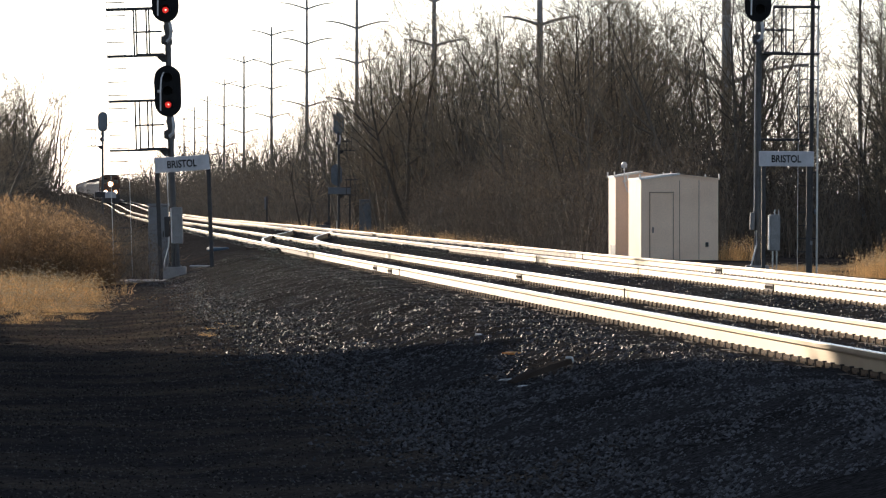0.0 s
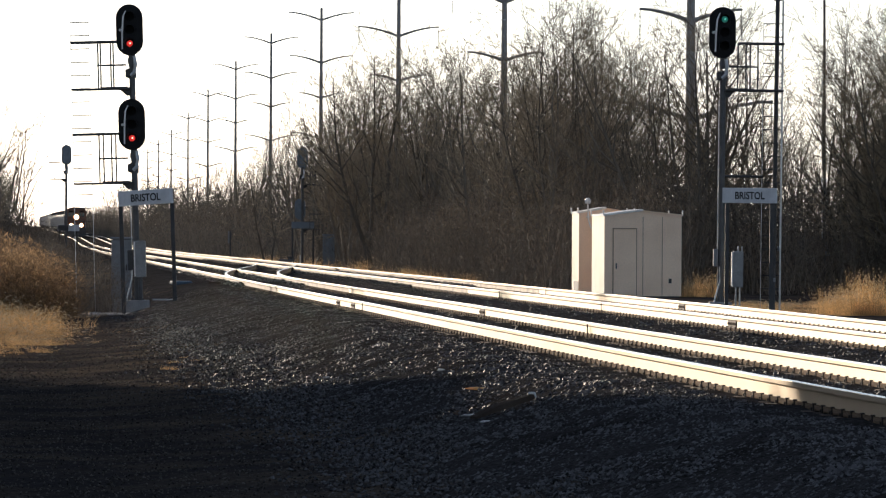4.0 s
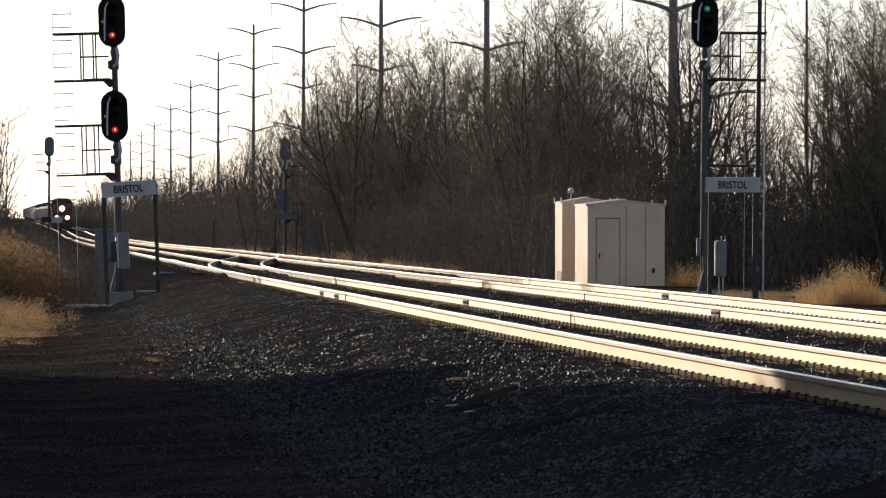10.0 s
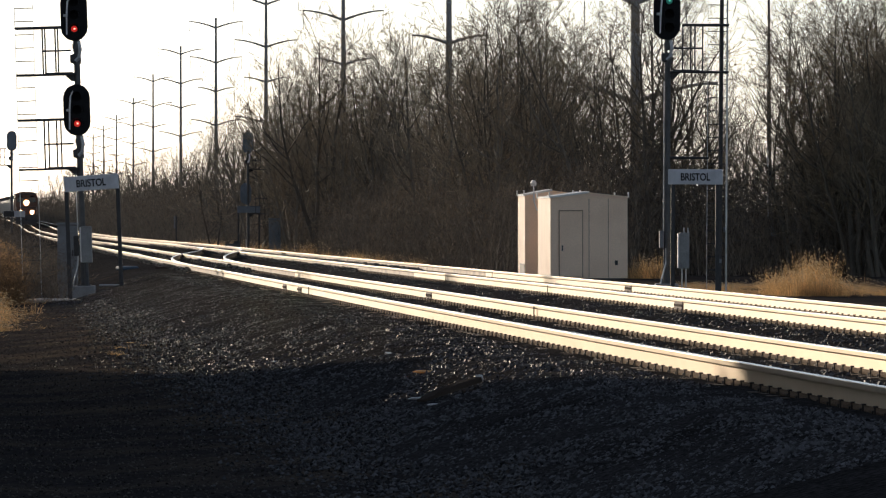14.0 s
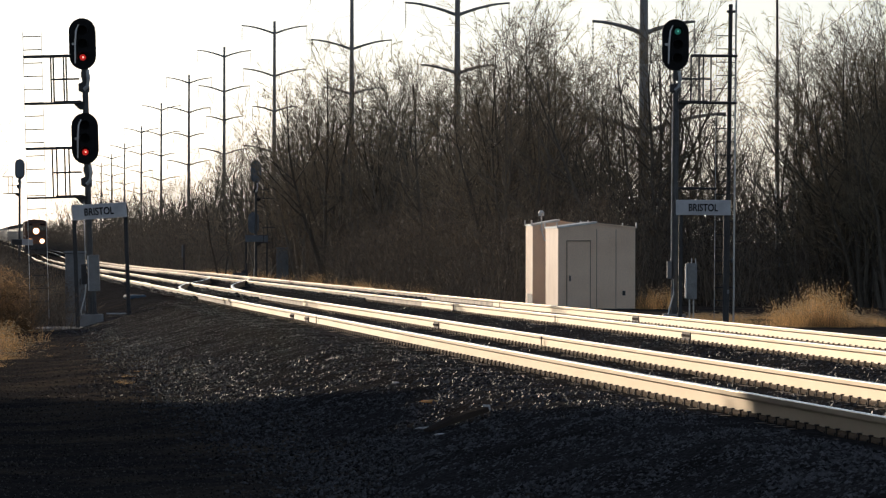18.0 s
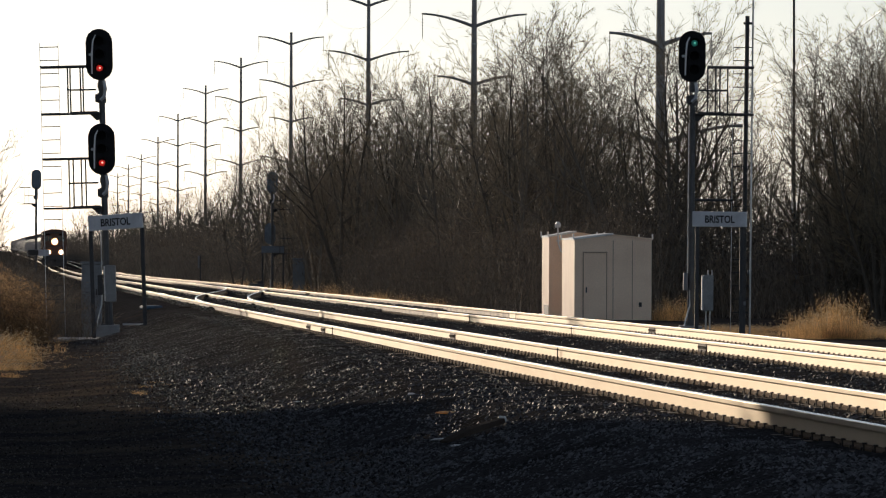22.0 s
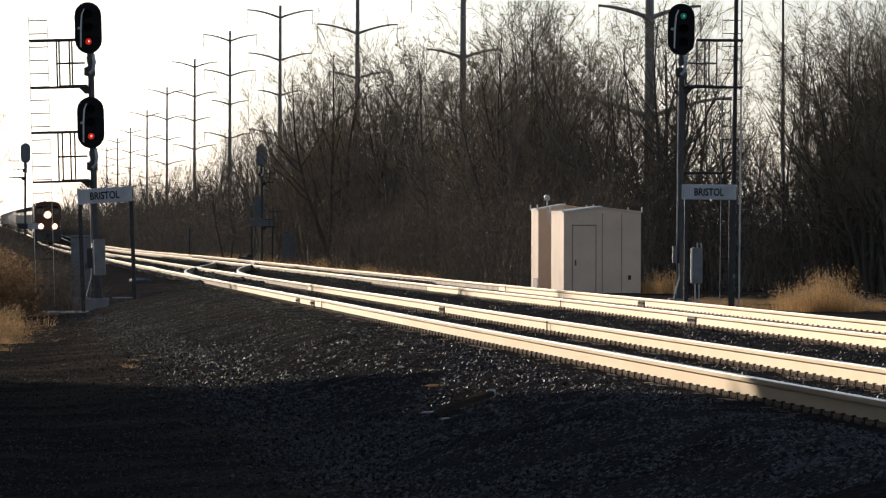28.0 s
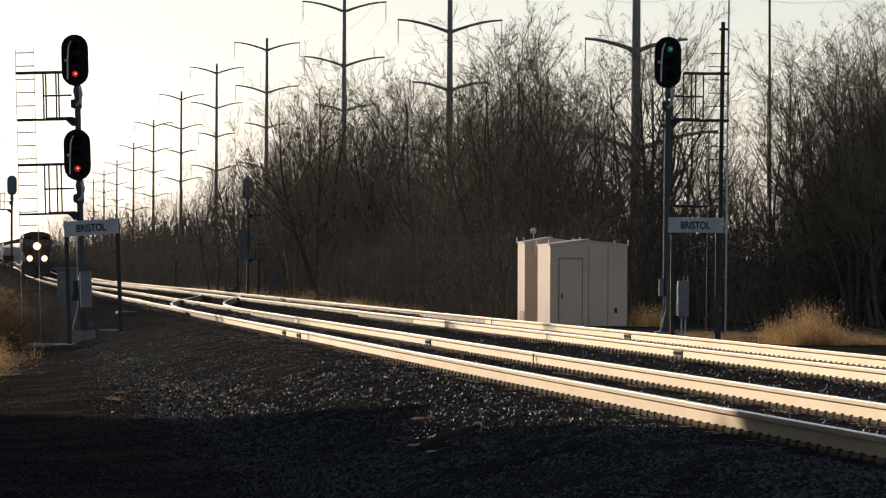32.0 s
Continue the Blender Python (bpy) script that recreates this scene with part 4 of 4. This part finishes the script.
    outline = [(0, 0.12), (w, 0.12), (w, h), (w / 2, h + rise_), (0, h)]
    part("body", prism(bmesh.new(), outline, 0, d), M["shed"], s, "tan sheet-metal walls")
    for sgn in (0, 1):
        x0, x1 = (-0.025, w / 2) if sgn == 0 else (w + 0.025, w / 2)
        z0 = h - 0.01
        # left sheet thicker and white to imitate sunlight on it; right sheet tan
        ol = [(x0, z0), (x1, h + rise_ + 0.003), (x1, h + rise_ + (0.06 if sgn == 0 else 0.022)), (x0, z0 + 0.05)]
        part("roof", prism(bmesh.new(), ol if sgn else ol[::-1], -0.05, d + 0.05), M["shed" if sgn else "shedroof"], s, "metal roof sheet, white on the sunlit left and tan on the right")
    for i in range(4):
        x, y = ((-0.03, 0.04), (-0.03, d - 0.04), (w + 0.03, 0.04), (w + 0.03, d - 0.04))[i]
        part("lifting_lug", boxed(x - 0.02, x + 0.02, y - 0.04, y + 0.04, h, h + 0.17, 0.006), M["shedroof"], s)
    for i in range(1, 4):
        x = w * i / 4 + (0.06 if i == 1 else 0)
        if not door or i != 1:
            part("seam", boxed(x - 0.011, x + 0.011, -0.008, 0.002, 0.14, h - 0.03), M["shedtrim"], s)
    part("fascia", boxed(0.0, w, -0.012, 0.002, h - 0.02, h + 0.02), M["shed"], s)
    part("skid", boxed(0.05, w - 0.05, 0.05, d - 0.05, -0.15, 0.12), M["dark"], s)
    if door:
        dr = part("door", boxed(0.28, 0.97, -0.035, -0.004, 0.17, 2.15, 0.008), M["shed"], s, "tan steel door")
        for x in (0.265, 0.985):
            part("door_frame", boxed(x - 0.011, x + 0.011, -0.03, -0.002, 0.14, 2.18), M["shedtrim"], s)
        part("door_head", boxed(0.25, 1.0, -0.045, -0.002, 2.165, 2.195), M["shedtrim"], s)
        part("handle", boxed(0.34, 0.38, -0.08, -0.035, 0.95, 1.12, 0.008), M["mast"], dr)
        part("vent", boxed(1.97, 2.06, -0.03, -0.003, 0.52, 0.66, 0.006), M["dark"], s)
    return s


front = shed(pose(6.02, 192.6, -0.95, 0, 0, 4.2), 2.36, 3.7, 2.57, True, "tan equipment shed with a low gable and steel door")
back = shed(pose(5.42, 199.0, -0.93, 0, 0, 4.2), 1.72, 2.2, 2.64, False, "smaller tan equipment shed behind another")
neck = part("gooseneck", tube(bmesh.new(), [(0.62, -0.08, 2.12), (0.5, -0.1, 2.1), (0.36, -0.1, 2.2), (0.28, -0.1, 2.45), (0.26, -0.1, 3.0)], [0.025] * 5, 6), M["shedroof"], back, "bent conduit")
part("vent_cap", rod(rodded((0.26, -0.1, 2.94), (0.26, -0.1, 3.04), 0.085, 0.1, 12), (0.26, -0.1, 3.04), (0.26, -0.1, 3.12), 0.1, 0.05, 12), M["shedroof"], neck)
part("strap", boxed(0.22, 0.34, -0.12, -0.004, 2.5, 2.54, 0.004), M["shedroof"], neck)
part("vent", boxed(-0.012, -0.002, 0.1, 1.5, 0.2, 0.5), M["dark"], back)

# ---- power line ----
ARMS = ((27.9, 5.2), (21.1, 5.0), (15.2, 3.5), (9.0, 4.9))     # height over the lowest arm less 9, half span


def power_pole(i, y, low):
    x = 43.6 - 0.05715 * y
    base = ground_z(x, y)
    p = thing("power_pole", pose(x, y, base, 0, 0, 3.3), "tall weathered steel power pole with upswept arms", "power pole", "power poles")
    lift = low - 9.0 - base + EYE
    top = 28.6 + lift
    part("shaft", rodded((0, 0, -0.5), (0, 0, top), 0.42, 0.2, 12), M["pole"], p)
    part("band", rodded((0, 0, 12.2 + lift), (0, 0, 12.32 + lift), 0.36, 0.36, 12), M["bright"], p)
    part("band", rodded((0, 0, 18.2 + lift), (0, 0, 18.32 + lift), 0.34, 0.34, 12), M["bright"], p)
    for z, half in (ARMS[:3] + ((9.0, 5.6),) if i == 0 else ARMS):
        for s in (-1, 1):
            up = half * 0.24
            pts = [(s * half * f, 0, z + lift - up + up * (1 - (1 - f) ** 1.7)) for f in (0.03, 0.2, 0.4, 0.6, 0.8, 1.0)]
            arm = part("arm", tube(bmesh.new(), pts, [0.17, 0.15, 0.13, 0.12, 0.1, 0.09], 8), M["pole"], p)
            bm = rodded((s * half * 0.985, 0, z + lift - 0.05), (s * half * 0.985, 0, z + lift - 2.4), 0.03, sides=6)
            for k in range(6):
                rod(bm, (s * half * 0.985, 0, z + lift - 0.5 - 0.3 * k), (s * half * 0.985, 0, z + lift - 0.56 - 0.3 * k), 0.09, sides=8)
            part("insulator", bm, M["insulator"], arm)
    return x, y, base + lift


POLES = [power_pole(i, y, low) for i, (y, low) in enumerate(((428, 9.0), (602, 11.0), (782, 13.3), (1001, 15.8), (1223, 18.7), (1449, 19.4), (1694, 18.4), (1929, 16.6), (2183, 15.4), (2430, 15.4), (2680, 15.4)))]
ends = [(43.6 - 0.05715 * 250, 250, POLES[0][2] - 1.0)] + POLES
for z, half in ARMS:
    for s in (-1, 1):
        pts = []
        for a, b in zip(ends[:8], ends[1:9]):
            for f in np.linspace(0, 1, 12, endpoint=False):
                pts.append((a[0] + (b[0] - a[0]) * f + s * half, a[1] + (b[1] - a[1]) * f, a[2] + (b[2] - a[2]) * f + z - 2.4 - 14.0 * f * (1 - f)))
        tagged(part("power_cable", tube(bmesh.new(), pts, [0.011] * len(pts), 3), M["mast"]), "thin sagging power cable between the poles", "cable", "power cables")
# the lowest cable sags down to the first pole and catches the sun
pts = [(43.8 - 0.05715 * (428 - d), 428 - d, 9.39 + 0.01 * d + 0.00027 * d * d) for d in np.linspace(0, 178, 25)]
tagged(part("power_cable", tube(bmesh.new(), pts, [0.024] * len(pts), 6), M["aluminium"]), "bright aluminium cable sagging to the first pole", "cable", "power cables")


# ---- the train ----
def wheel_truck(parent, y, name="truck", wheels=2, gap=1.8):
    tr = part(name, boxed(-1.05, 1.05, y - gap * 0.5 * (wheels - 1) - 0.55, y + gap * 0.5 * (wheels - 1) + 0.55, 0.42, 0.72, 0.05), M["locodark"], parent)
    for i in range(wheels):
        yy = y + (i - (wheels - 1) / 2) * gap
        part("wheelset", rod(rod(rodded((-0.78, yy, 0.5), (-0.65, yy, 0.5), 0.5, sides=20), (0.65, yy, 0.5), (0.78, yy, 0.5), 0.5, sides=20), (-0.65, yy, 0.5), (0.65, yy, 0.5), 0.09, sides=8), M["iron"], tr)
    return tr


def locomotive(label):
    lo = thing("locomotive", pose(0, 0, 0), label, "locomotive", "locomotives")
    part("underframe", boxed(-1.5, 1.5, 0.2, 22.0, 1.25, 1.6, 0.03), M["locodark"], lo)
    part("fuel_tank", boxed(-1.35, 1.35, 8.0, 14.0, 0.45, 1.25, 0.15), M["locodark"], lo)
    nose = prism(bmesh.new(), [(-0.95, 1.6), (0.95, 1.6), (0.95, 2.5), (0.75, 2.68), (-0.75, 2.68), (-0.95, 2.5)], 0.9, 2.6)
    part("nose", nose, M["orange"], lo, "orange short hood")
    cab = part("cab", prism(bmesh.new(), [(-1.56, 1.6), (1.56, 1.6), (1.56, 4.15), (1.35, 4.65), (0.7, 4.85), (-0.7, 4.85), (-1.35, 4.65), (-1.56, 4.15)], 2.4, 5.0), M["orange"], lo, "orange cab")
    for x0, x1 in ((-1.3, -0.85), (-0.78, -0.36), (0.36, 0.78), (0.85, 1.3)):
        part("windscreen", boxed(x0, x1, 2.385, 2.398, 3.35, 4.0, 0.003), M["glass"], cab)
    for x in (-0.85, 0.85):
        part("number_board", boxed(x - 0.3, x + 0.3, 2.37, 2.397, 4.1, 4.3, 0.003), M["lens"], cab)
    part("hood", prism(bmesh.new(), [(-1.1, 1.6), (1.1, 1.6), (1.1, 4.1), (0.8, 4.5), (-0.8, 4.5), (-1.1, 4.1)], 5.0, 21.0), M["orange"], lo, "long engine hood")
    part("radiator", boxed(-1.5, 1.5, 16.5, 21.2, 3.7, 4.7, 0.08), M["locodark"], lo)
    part("air_horn", rod(rodded((-0.3, 3.3, 4.82), (-0.3, 2.9, 4.82), 0.05, 0.12, 10), (-0.3, 3.3, 4.66), (-0.3, 3.3, 4.85), 0.04, sides=8), M["dark"], lo)
    part("antenna_dome", rodded((0.5, 3.5, 4.66), (0.5, 3.5, 4.8), 0.2, 0.12, 12), M["white"], lo)
    part("plow", prism(bmesh.new(), [(-1.45, 0.2), (1.45, 0.2), (1.45, 0.95), (-1.45, 0.95)], -0.15, 0.35), M["locodark"], lo)
    part("pilot", boxed(-1.5, 1.5, 0.1, 0.3, 0.9, 1.6, 0.02), M["locodark"], lo)
    part("coupler", boxed(-0.16, 0.16, -0.6, 0.2, 0.75, 1.05, 0.04), M["iron"], lo)
    # lenses drawn wide, backed by orange discs that imitate their glow
    part("headlight", rodded((0, 2.28, 3.3), (0, 2.38, 3.3), 0.34, sides=20), M["headlight"], lo, "lit headlight")
    part("reflector", rodded((0, 2.383, 3.3), (0, 2.397, 3.3), 0.46, sides=24), M["reflector"], lo, "orange disc imitating the lamp's glow")
    for x in (-0.8, 0.8):
        part("ditch_light", rodded((x, 0.02, 1.95), (x, 0.1, 1.95), 0.26, sides=16), M["headlight"], lo, "lit ditch light")
        part("reflector", rodded((x, 0.085, 1.95), (x, 0.098, 1.95), 0.36, sides=20), M["reflector"], lo, "orange disc imitating the lamp's glow")
        part("light_housing", rodded((x, 0.1, 1.95), (x, 0.32, 1.95), 0.2, 0.15, 16), M["locodark"], lo)
    for x in (-1.4, 1.4):
        part("step_well", boxed(x - 0.12, x + 0.12, 0.15, 0.8, 0.45, 1.55, 0.02), M["locodark"], lo)
        bm = bmesh.new()
        for y in np.arange(0.3, 22, 2.4):
            rod(bm, (x * 1.04, y, 1.6), (x * 1.04, y, 2.65), 0.02, sides=5)
        rod(bm, (x * 1.04, 0.3, 2.65), (x * 1.04, 21.9, 2.65), 0.02, sides=5)
        part("handrail", bm, M["bright"], lo)
    wheel_truck(lo, 4.2, wheels=3, gap=1.85)
    wheel_truck(lo, 17.8, wheels=3, gap=1.85)
    return lo


def hopper_car():
    h = thing("hopper_car", pose(0, 0, 0), "weathered pale grey covered hopper wagon", "rail wagon", "hopper wagons")
    outline = [(-1.3, 1.2), (1.3, 1.2), (1.58, 1.9), (1.6, 2.8), (1.5, 3.8), (1.1, 4.45), (0.5, 4.6), (-0.5, 4.6), (-1.1, 4.45), (-1.5, 3.8), (-1.6, 2.8), (-1.58, 1.9)]
    part("body", prism(bmesh.new(), outline, 1.2, 16.4), M["hopper"], h)
    for y in np.arange(2.2, 16, 2.2):
        for s in (-1, 1):
            part("side_rib", boxed(s * 1.6 - 0.05, s * 1.6 + 0.05, y - 0.06, y + 0.06, 1.4, 3.3, 0.01), M["hopper"], h)
    part("roof_walk", boxed(-0.35, 0.35, 1.0, 16.6, 4.66, 4.72), M["dark"], h)
    for y in (4.0, 8.8, 13.6):
        part("hatch", rodded((0, y, 4.58), (0, y, 4.66), 0.45, sides=14), M["hopper"], h)
        part("outlet", prism(bmesh.new(), [(-1.1, 1.25), (-0.4, 0.45), (0.4, 0.45), (1.1, 1.25)], y - 0.9, y + 0.9), M["hopper"], h)
    part("sill", boxed(-1.45, 1.45, 0.3, 17.3, 1.0, 1.2, 0.02), M["dark"], h)
    for y in (0.5, 17.0):
        part("end_ladder", boxed(-1.5, -1.4, y - 0.04, y + 0.04, 1.2, 4.4), M["dark"], h)
    wheel_truck(h, 2.2)
    wheel_truck(h, 15.4)
    return h


TRAIN = []
lead = locomotive("orange and dark locomotive with bright headlights on")
TRAIN.append((lead, 0.0))
for k in (1, 2):
    TRAIN.append((copy_thing(lead, pose(0, 0, 0)), 22.8 * k))
    tagged(TRAIN[-1][0], "trailing orange and dark locomotive behind the leader")
for o in [c for v, d in TRAIN[1:] for c in v.children if c.name.startswith(("headlight", "ditch_light", "reflector"))]:
    o.data = o.data.copy()
    o.data.materials[0] = M["lens"]
    o["label"] = "unlit lamp"
first = hopper_car()
TRAIN.append((first, 69.0))
for k in range(1, 28):
    TRAIN.append((copy_thing(first, pose(0, 0, 0)), 69.0 + 17.8 * k))


def distant_car():
    """The same wagon with fewer parts, for the far end of the train."""
    h = thing("hopper_car", pose(0, 0, 0), "weathered pale grey covered hopper wagon", "rail wagon", "hopper wagons")
    outline = [(-1.3, 1.2), (1.3, 1.2), (1.58, 1.9), (1.6, 2.8), (1.5, 3.8), (1.1, 4.45), (0.5, 4.6), (-0.5, 4.6), (-1.1, 4.45), (-1.5, 3.8), (-1.6, 2.8), (-1.58, 1.9)]
    part("body", prism(bmesh.new(), outline, 1.2, 16.4), M["hopper"], h)
    part("roof_walk", boxed(-0.35, 0.35, 1.0, 16.6, 4.66, 4.72), M["dark"], h)
    part("sill", boxed(-1.45, 1.45, 0.3, 17.3, 0.9, 1.2, 0.02), M["dark"], h)
    for y in (2.2, 15.4):
        part("truck", boxed(-1.05, 1.05, y - 1.4, y + 1.4, 0.0, 0.8, 0.1), M["iron"], h)
    return h


last = distant_car()
TRAIN.append((last, 69.0 + 17.8 * 28))
for k in range(29, 88):
    TRAIN.append((copy_thing(last, pose(0, 0, 0)), 69.0 + 17.8 * k))


def front_at(t):
    """How far ahead the train's front is."""
    return 1057.0 - 11.41 * t


# ---- sleepers, fastenings and ballast ----
TIE = mesh("tie", boxed(-0.42, 1.93, -0.115, 0.115, -0.36, -0.188, 0.012), M["tie"])
bm = bmesh.new()
for x in (0.0, GAUGE):
    for s in (-1, 1):
        box(bm, x + s * 0.12 - 0.045, x + s * 0.12 + 0.045, -0.085, 0.085, -0.188, -0.181, mat=1)
        for dy, up, wide in ((-0.045, 0.008, 0.015), (0.06, -0.026, 0.011)):
            box(bm, x + s * 0.084 - 0.006, x + s * 0.084 + 0.006, dy - 0.007, dy + 0.007, -0.181, -0.14 + up)
            box(bm, x + s * 0.078 - wide, x + s * 0.078 + wide, dy - wide, dy + wide, -0.141 + up, -0.13 + up)
FAST = mesh("fastening", bm, [M["iron"], M["rust"]])
STEP = 0.495
r = random.Random(9)
for k, u0 in enumerate((0.0, SECOND)):
    first_y = 36.0 if k == 0 else 50.0
    for i in range(300):
        y = first_y + i * STEP + r.gauss(0, 0.012)
        c = along(u0, y)
        t = part("tie", TIE, None, TRACKS[k], at=pose(c.x, y, c.z, r.gauss(0, 0.3), 0, YAW_AT(y) + r.gauss(0, 0.5)))
        if i < 240:
            part("fastening", FAST, None, t)
    y = first_y + 300 * STEP
    verts, faces = [], []
    while y < 520:
        c = along(u0, y)
        n = len(verts)
        for dy in (-0.115, 0.115):
            verts += [(c.x - 0.5, y + dy, c.z - 0.36), (c.x + 2.05, y + dy, c.z - 0.36), (c.x + 2.05, y + dy, c.z - 0.186), (c.x - 0.5, y + dy, c.z - 0.186)]
        faces += [(n, n + 1, n + 2, n + 3), (n + 5, n + 4, n + 7, n + 6), (n + 3, n + 2, n + 6, n + 7), (n + 4, n, n + 3, n + 7), (n + 1, n + 5, n + 6, n + 2)]
        y += STEP
    tagged(part("ties", arrays("ties", verts, faces, M["tie"]), None, TRACKS[k]), kind="stuff")

# heel blocks where the points meet the running rails
for u, y, long in ((0.0, 154.0, 1.6), (GAUGE, 166.5, 2.4), (SECOND, 214.0, 2.0), (GAUGE, 186.0, 1.2)):
    c = along(u, y)
    bm = boxed(-0.12, -0.034, -long, long, -0.18, -0.06, 0.01)
    for k in range(5):
        rod(bm, (-0.14, -long * 0.8 + k * long * 0.4, -0.1), (-0.1, -long * 0.8 + k * long * 0.4, -0.1), 0.025, sides=6)
    part("heel_block", bm, M["iron"], crossover, "dark greasy heel block", pose(c.x, y, c.z, 0, 0, YAW_AT(y)))

# rail bonds, joint bars and spikes that stand proud
for u, y, kind in ((1.505, 79.0, "bond"), (4.0, 103, "bond"), (4.0, 85, "joint"), (5.505, 105, "joint"), (4.0, 124, "bond"), (5.505, 131, "bond"), (0.0, 104, "joint"), (0.0, 108.5, "joint"), (0.0, 101, "bond"), (1.505, 96, "joint")):
    c = along(u, y)
    if kind == "bond":
        b = part("rail_bond", boxed(-0.05, -0.036, -0.03, 0.03, -0.165, -0.02, 0.004), M["iron"], TRACKS[0 if u < 3 else 1], "dark bond cable clip", pose(c.x, y, c.z))
    else:
        bm = boxed(-0.024, -0.0105, -0.45, 0.45, -0.15, -0.042, 0.004)
        for k in range(6):
            rod(bm, (-0.04, -0.37 + k * 0.148, -0.09), (-0.02, -0.37 + k * 0.148, -0.09), 0.018, sides=6)
        part("joint_bar", bm, M["rust"], TRACKS[0 if u < 3 else 1], "dark bolted joint bar", pose(c.x, y, c.z, 0, 0, YAW_AT(y)))


def stones(name, n, y0, y1, u0, u1, size, power, seed, label, fade=0.0, heap=0.0):
    """Loose stones lying on the ground, small lumps with eight faces."""
    rs = np.random.RandomState(seed)
    f = rs.rand(n)
    y = y0 * (y1 / y0) ** (f ** power)
    u = u0 + (u1 - u0) * rs.rand(n)
    if fade:                                   # thin out past the edge
        u = np.where(rs.rand(n) < 0.16, u0 - np.abs(rs.normal(0, fade, n)), u)
    x = np.array([rail_x(b) for b in y]) + u
    z = np.array([ground_z(a, b) for a, b in zip(x, y)])
    z = z + heap * rs.rand(n)
    s = size * (0.55 + 0.9 * rs.rand(n, 1)) * np.minimum(1.0, 80.0 / y)[:, None] ** 0.5 
    base = np.array([(1, 0, 0), (0, 1, 0), (-1, 0, 0), (0, -1, 0), (0, 0, 0.75), (0, 0, -0.6)], dtype=float)
    turn = rs.rand(n) * math.tau
    c, sn = np.cos(turn), np.sin(turn)
    v = base[None] * (0.65 + 0.7 * rs.rand(n, 6, 1)) + rs.normal(0, 0.16, (n, 6, 3))
    v = np.stack([v[..., 0] * c[:, None] - v[..., 1] * sn[:, None], v[..., 0] * sn[:, None] + v[..., 1] * c[:, None], v[..., 2]], axis=-1)
    v = v * s[:, None] * 0.5 + np.stack([x, y, z + 0.006], axis=-1)[:, None]
    tri = np.array([(0, 1, 4), (1, 2, 4), (2, 3, 4), (3, 0, 4), (1, 0, 5), (2, 1, 5), (3, 2, 5), (0, 3, 5)])
    faces = (np.arange(n)[:, None, None] * 6 + tri[None]).reshape(-1, 3)
    me = arrays(name, v.reshape(-1, 3).tolist(), faces.tolist(), M[name == "gravel" and "gravel" or "stone"])
    return tagged(new(name, me), label, "gravel", kind="stuff")


stones("ballast", 66000, 34, 150, -2.75, -0.25, 0.034, 1.0, 1, "dark angular crushed-stone ballast beside the near rail", 0.45)
for k, u in enumerate((0.0, GAUGE, SECOND, SECOND + GAUGE)):
    stones("ballast", 5000, 150, 330, u - 0.26, u - 0.06, 0.06, 1.0, 10 + k, "dark ballast heaped against the foot of a rail", 0.0, 0.1)
stones("ballast", 6000, 36, 150, 0.3, 1.3, 0.042, 1.0, 2, "dark ballast between the rails")
stones("ballast", 16000, 45, 190, 1.75, 3.85, 0.042, 1.0, 3, "dark ballast between the two tracks")
stones("ballast", 6000, 55, 200, 4.2, 7.2, 0.042, 1.0, 4, "dark ballast along the second track")
stones("gravel", 56000, 30, 150, -9.5, -2.4, 0.02, 1.0, 5, "scattered small gravel on the access track")


def litter(name, x, y, size, mat, label, seed):
    rl, bm = random.Random(seed), bmesh.new()
    bmesh.ops.create_icosphere(bm, subdivisions=2, radius=1)
    for v in bm.verts:
        v.co = Vector((v.co.x * size[0], v.co.y * size[1], v.co.z * size[2])) * rl.uniform(0.7, 1.2)
    return tagged(part(name, bm, M[mat], None, "", pose(x, y, ground_z(x, y) + size[2] * 0.6, 0, 0, rl.uniform(0, 180))), label, "litter", "litter")


litter("paper_scrap", 0.36, 64.2, (0.045, 0.07, 0.02), "paper", "crumpled white paper scrap on the ballast", 1)
litter("paper_scrap", -0.86, 70.6, (0.07, 0.08, 0.014), "paper", "crumpled white paper scrap on the ballast", 2)
litter("cardboard_scrap", 0.67, 58.2, (0.08, 0.12, 0.016), "straw", "torn tan cardboard scrap on the ballast", 3)
litter("paper_scrap", 0.6, 54.2, (0.03, 0.16, 0.012), "paper", "crumpled white paper scrap on the ballast", 4)
litter("paper_scrap", 0.68, 52.6, (0.035, 0.06, 0.012), "paper", "crumpled white paper scrap on the ballast", 5)
plank = thing("tie_fragment", pose(0.83, 53.2, -0.375, 0, -15, 30), "broken dark tie fragment with a pale end on the ballast", "timber")
bm = bmesh.new()
prism(bm, [(-0.32, -0.03), (0.27, -0.02), (0.27, 0.02), (0.05, 0.028), (-0.16, 0.012), (-0.32, -0.012)], -0.06, 0.06)
part("timber", bm, M["tie"], plank)
part("pale_end", boxed(0.272, 0.3, -0.05, 0.05, -0.02, 0.035, 0.01), M["paper"], plank, "pale split end")
for i in range(5):
    grass(rng.uniform(-3.4, -2.8), rng.uniform(82, 96), rng.uniform(0.08, 0.14), rng.uniform(0.03, 0.09), "flattened dry grass on the access track")


def motions():
    for car, back_by in TRAIN:
        rows = []
        for t in (0, 4, 8, 12, 16, 20, 24, 28, 32):
            y = front_at(t) + back_by
            c = along(GAUGE / 2, y)
            rows.append((t, pose(c.x, y, c.z, 0, 0, YAW_AT(y))))
        walk(car, rows)


motions()
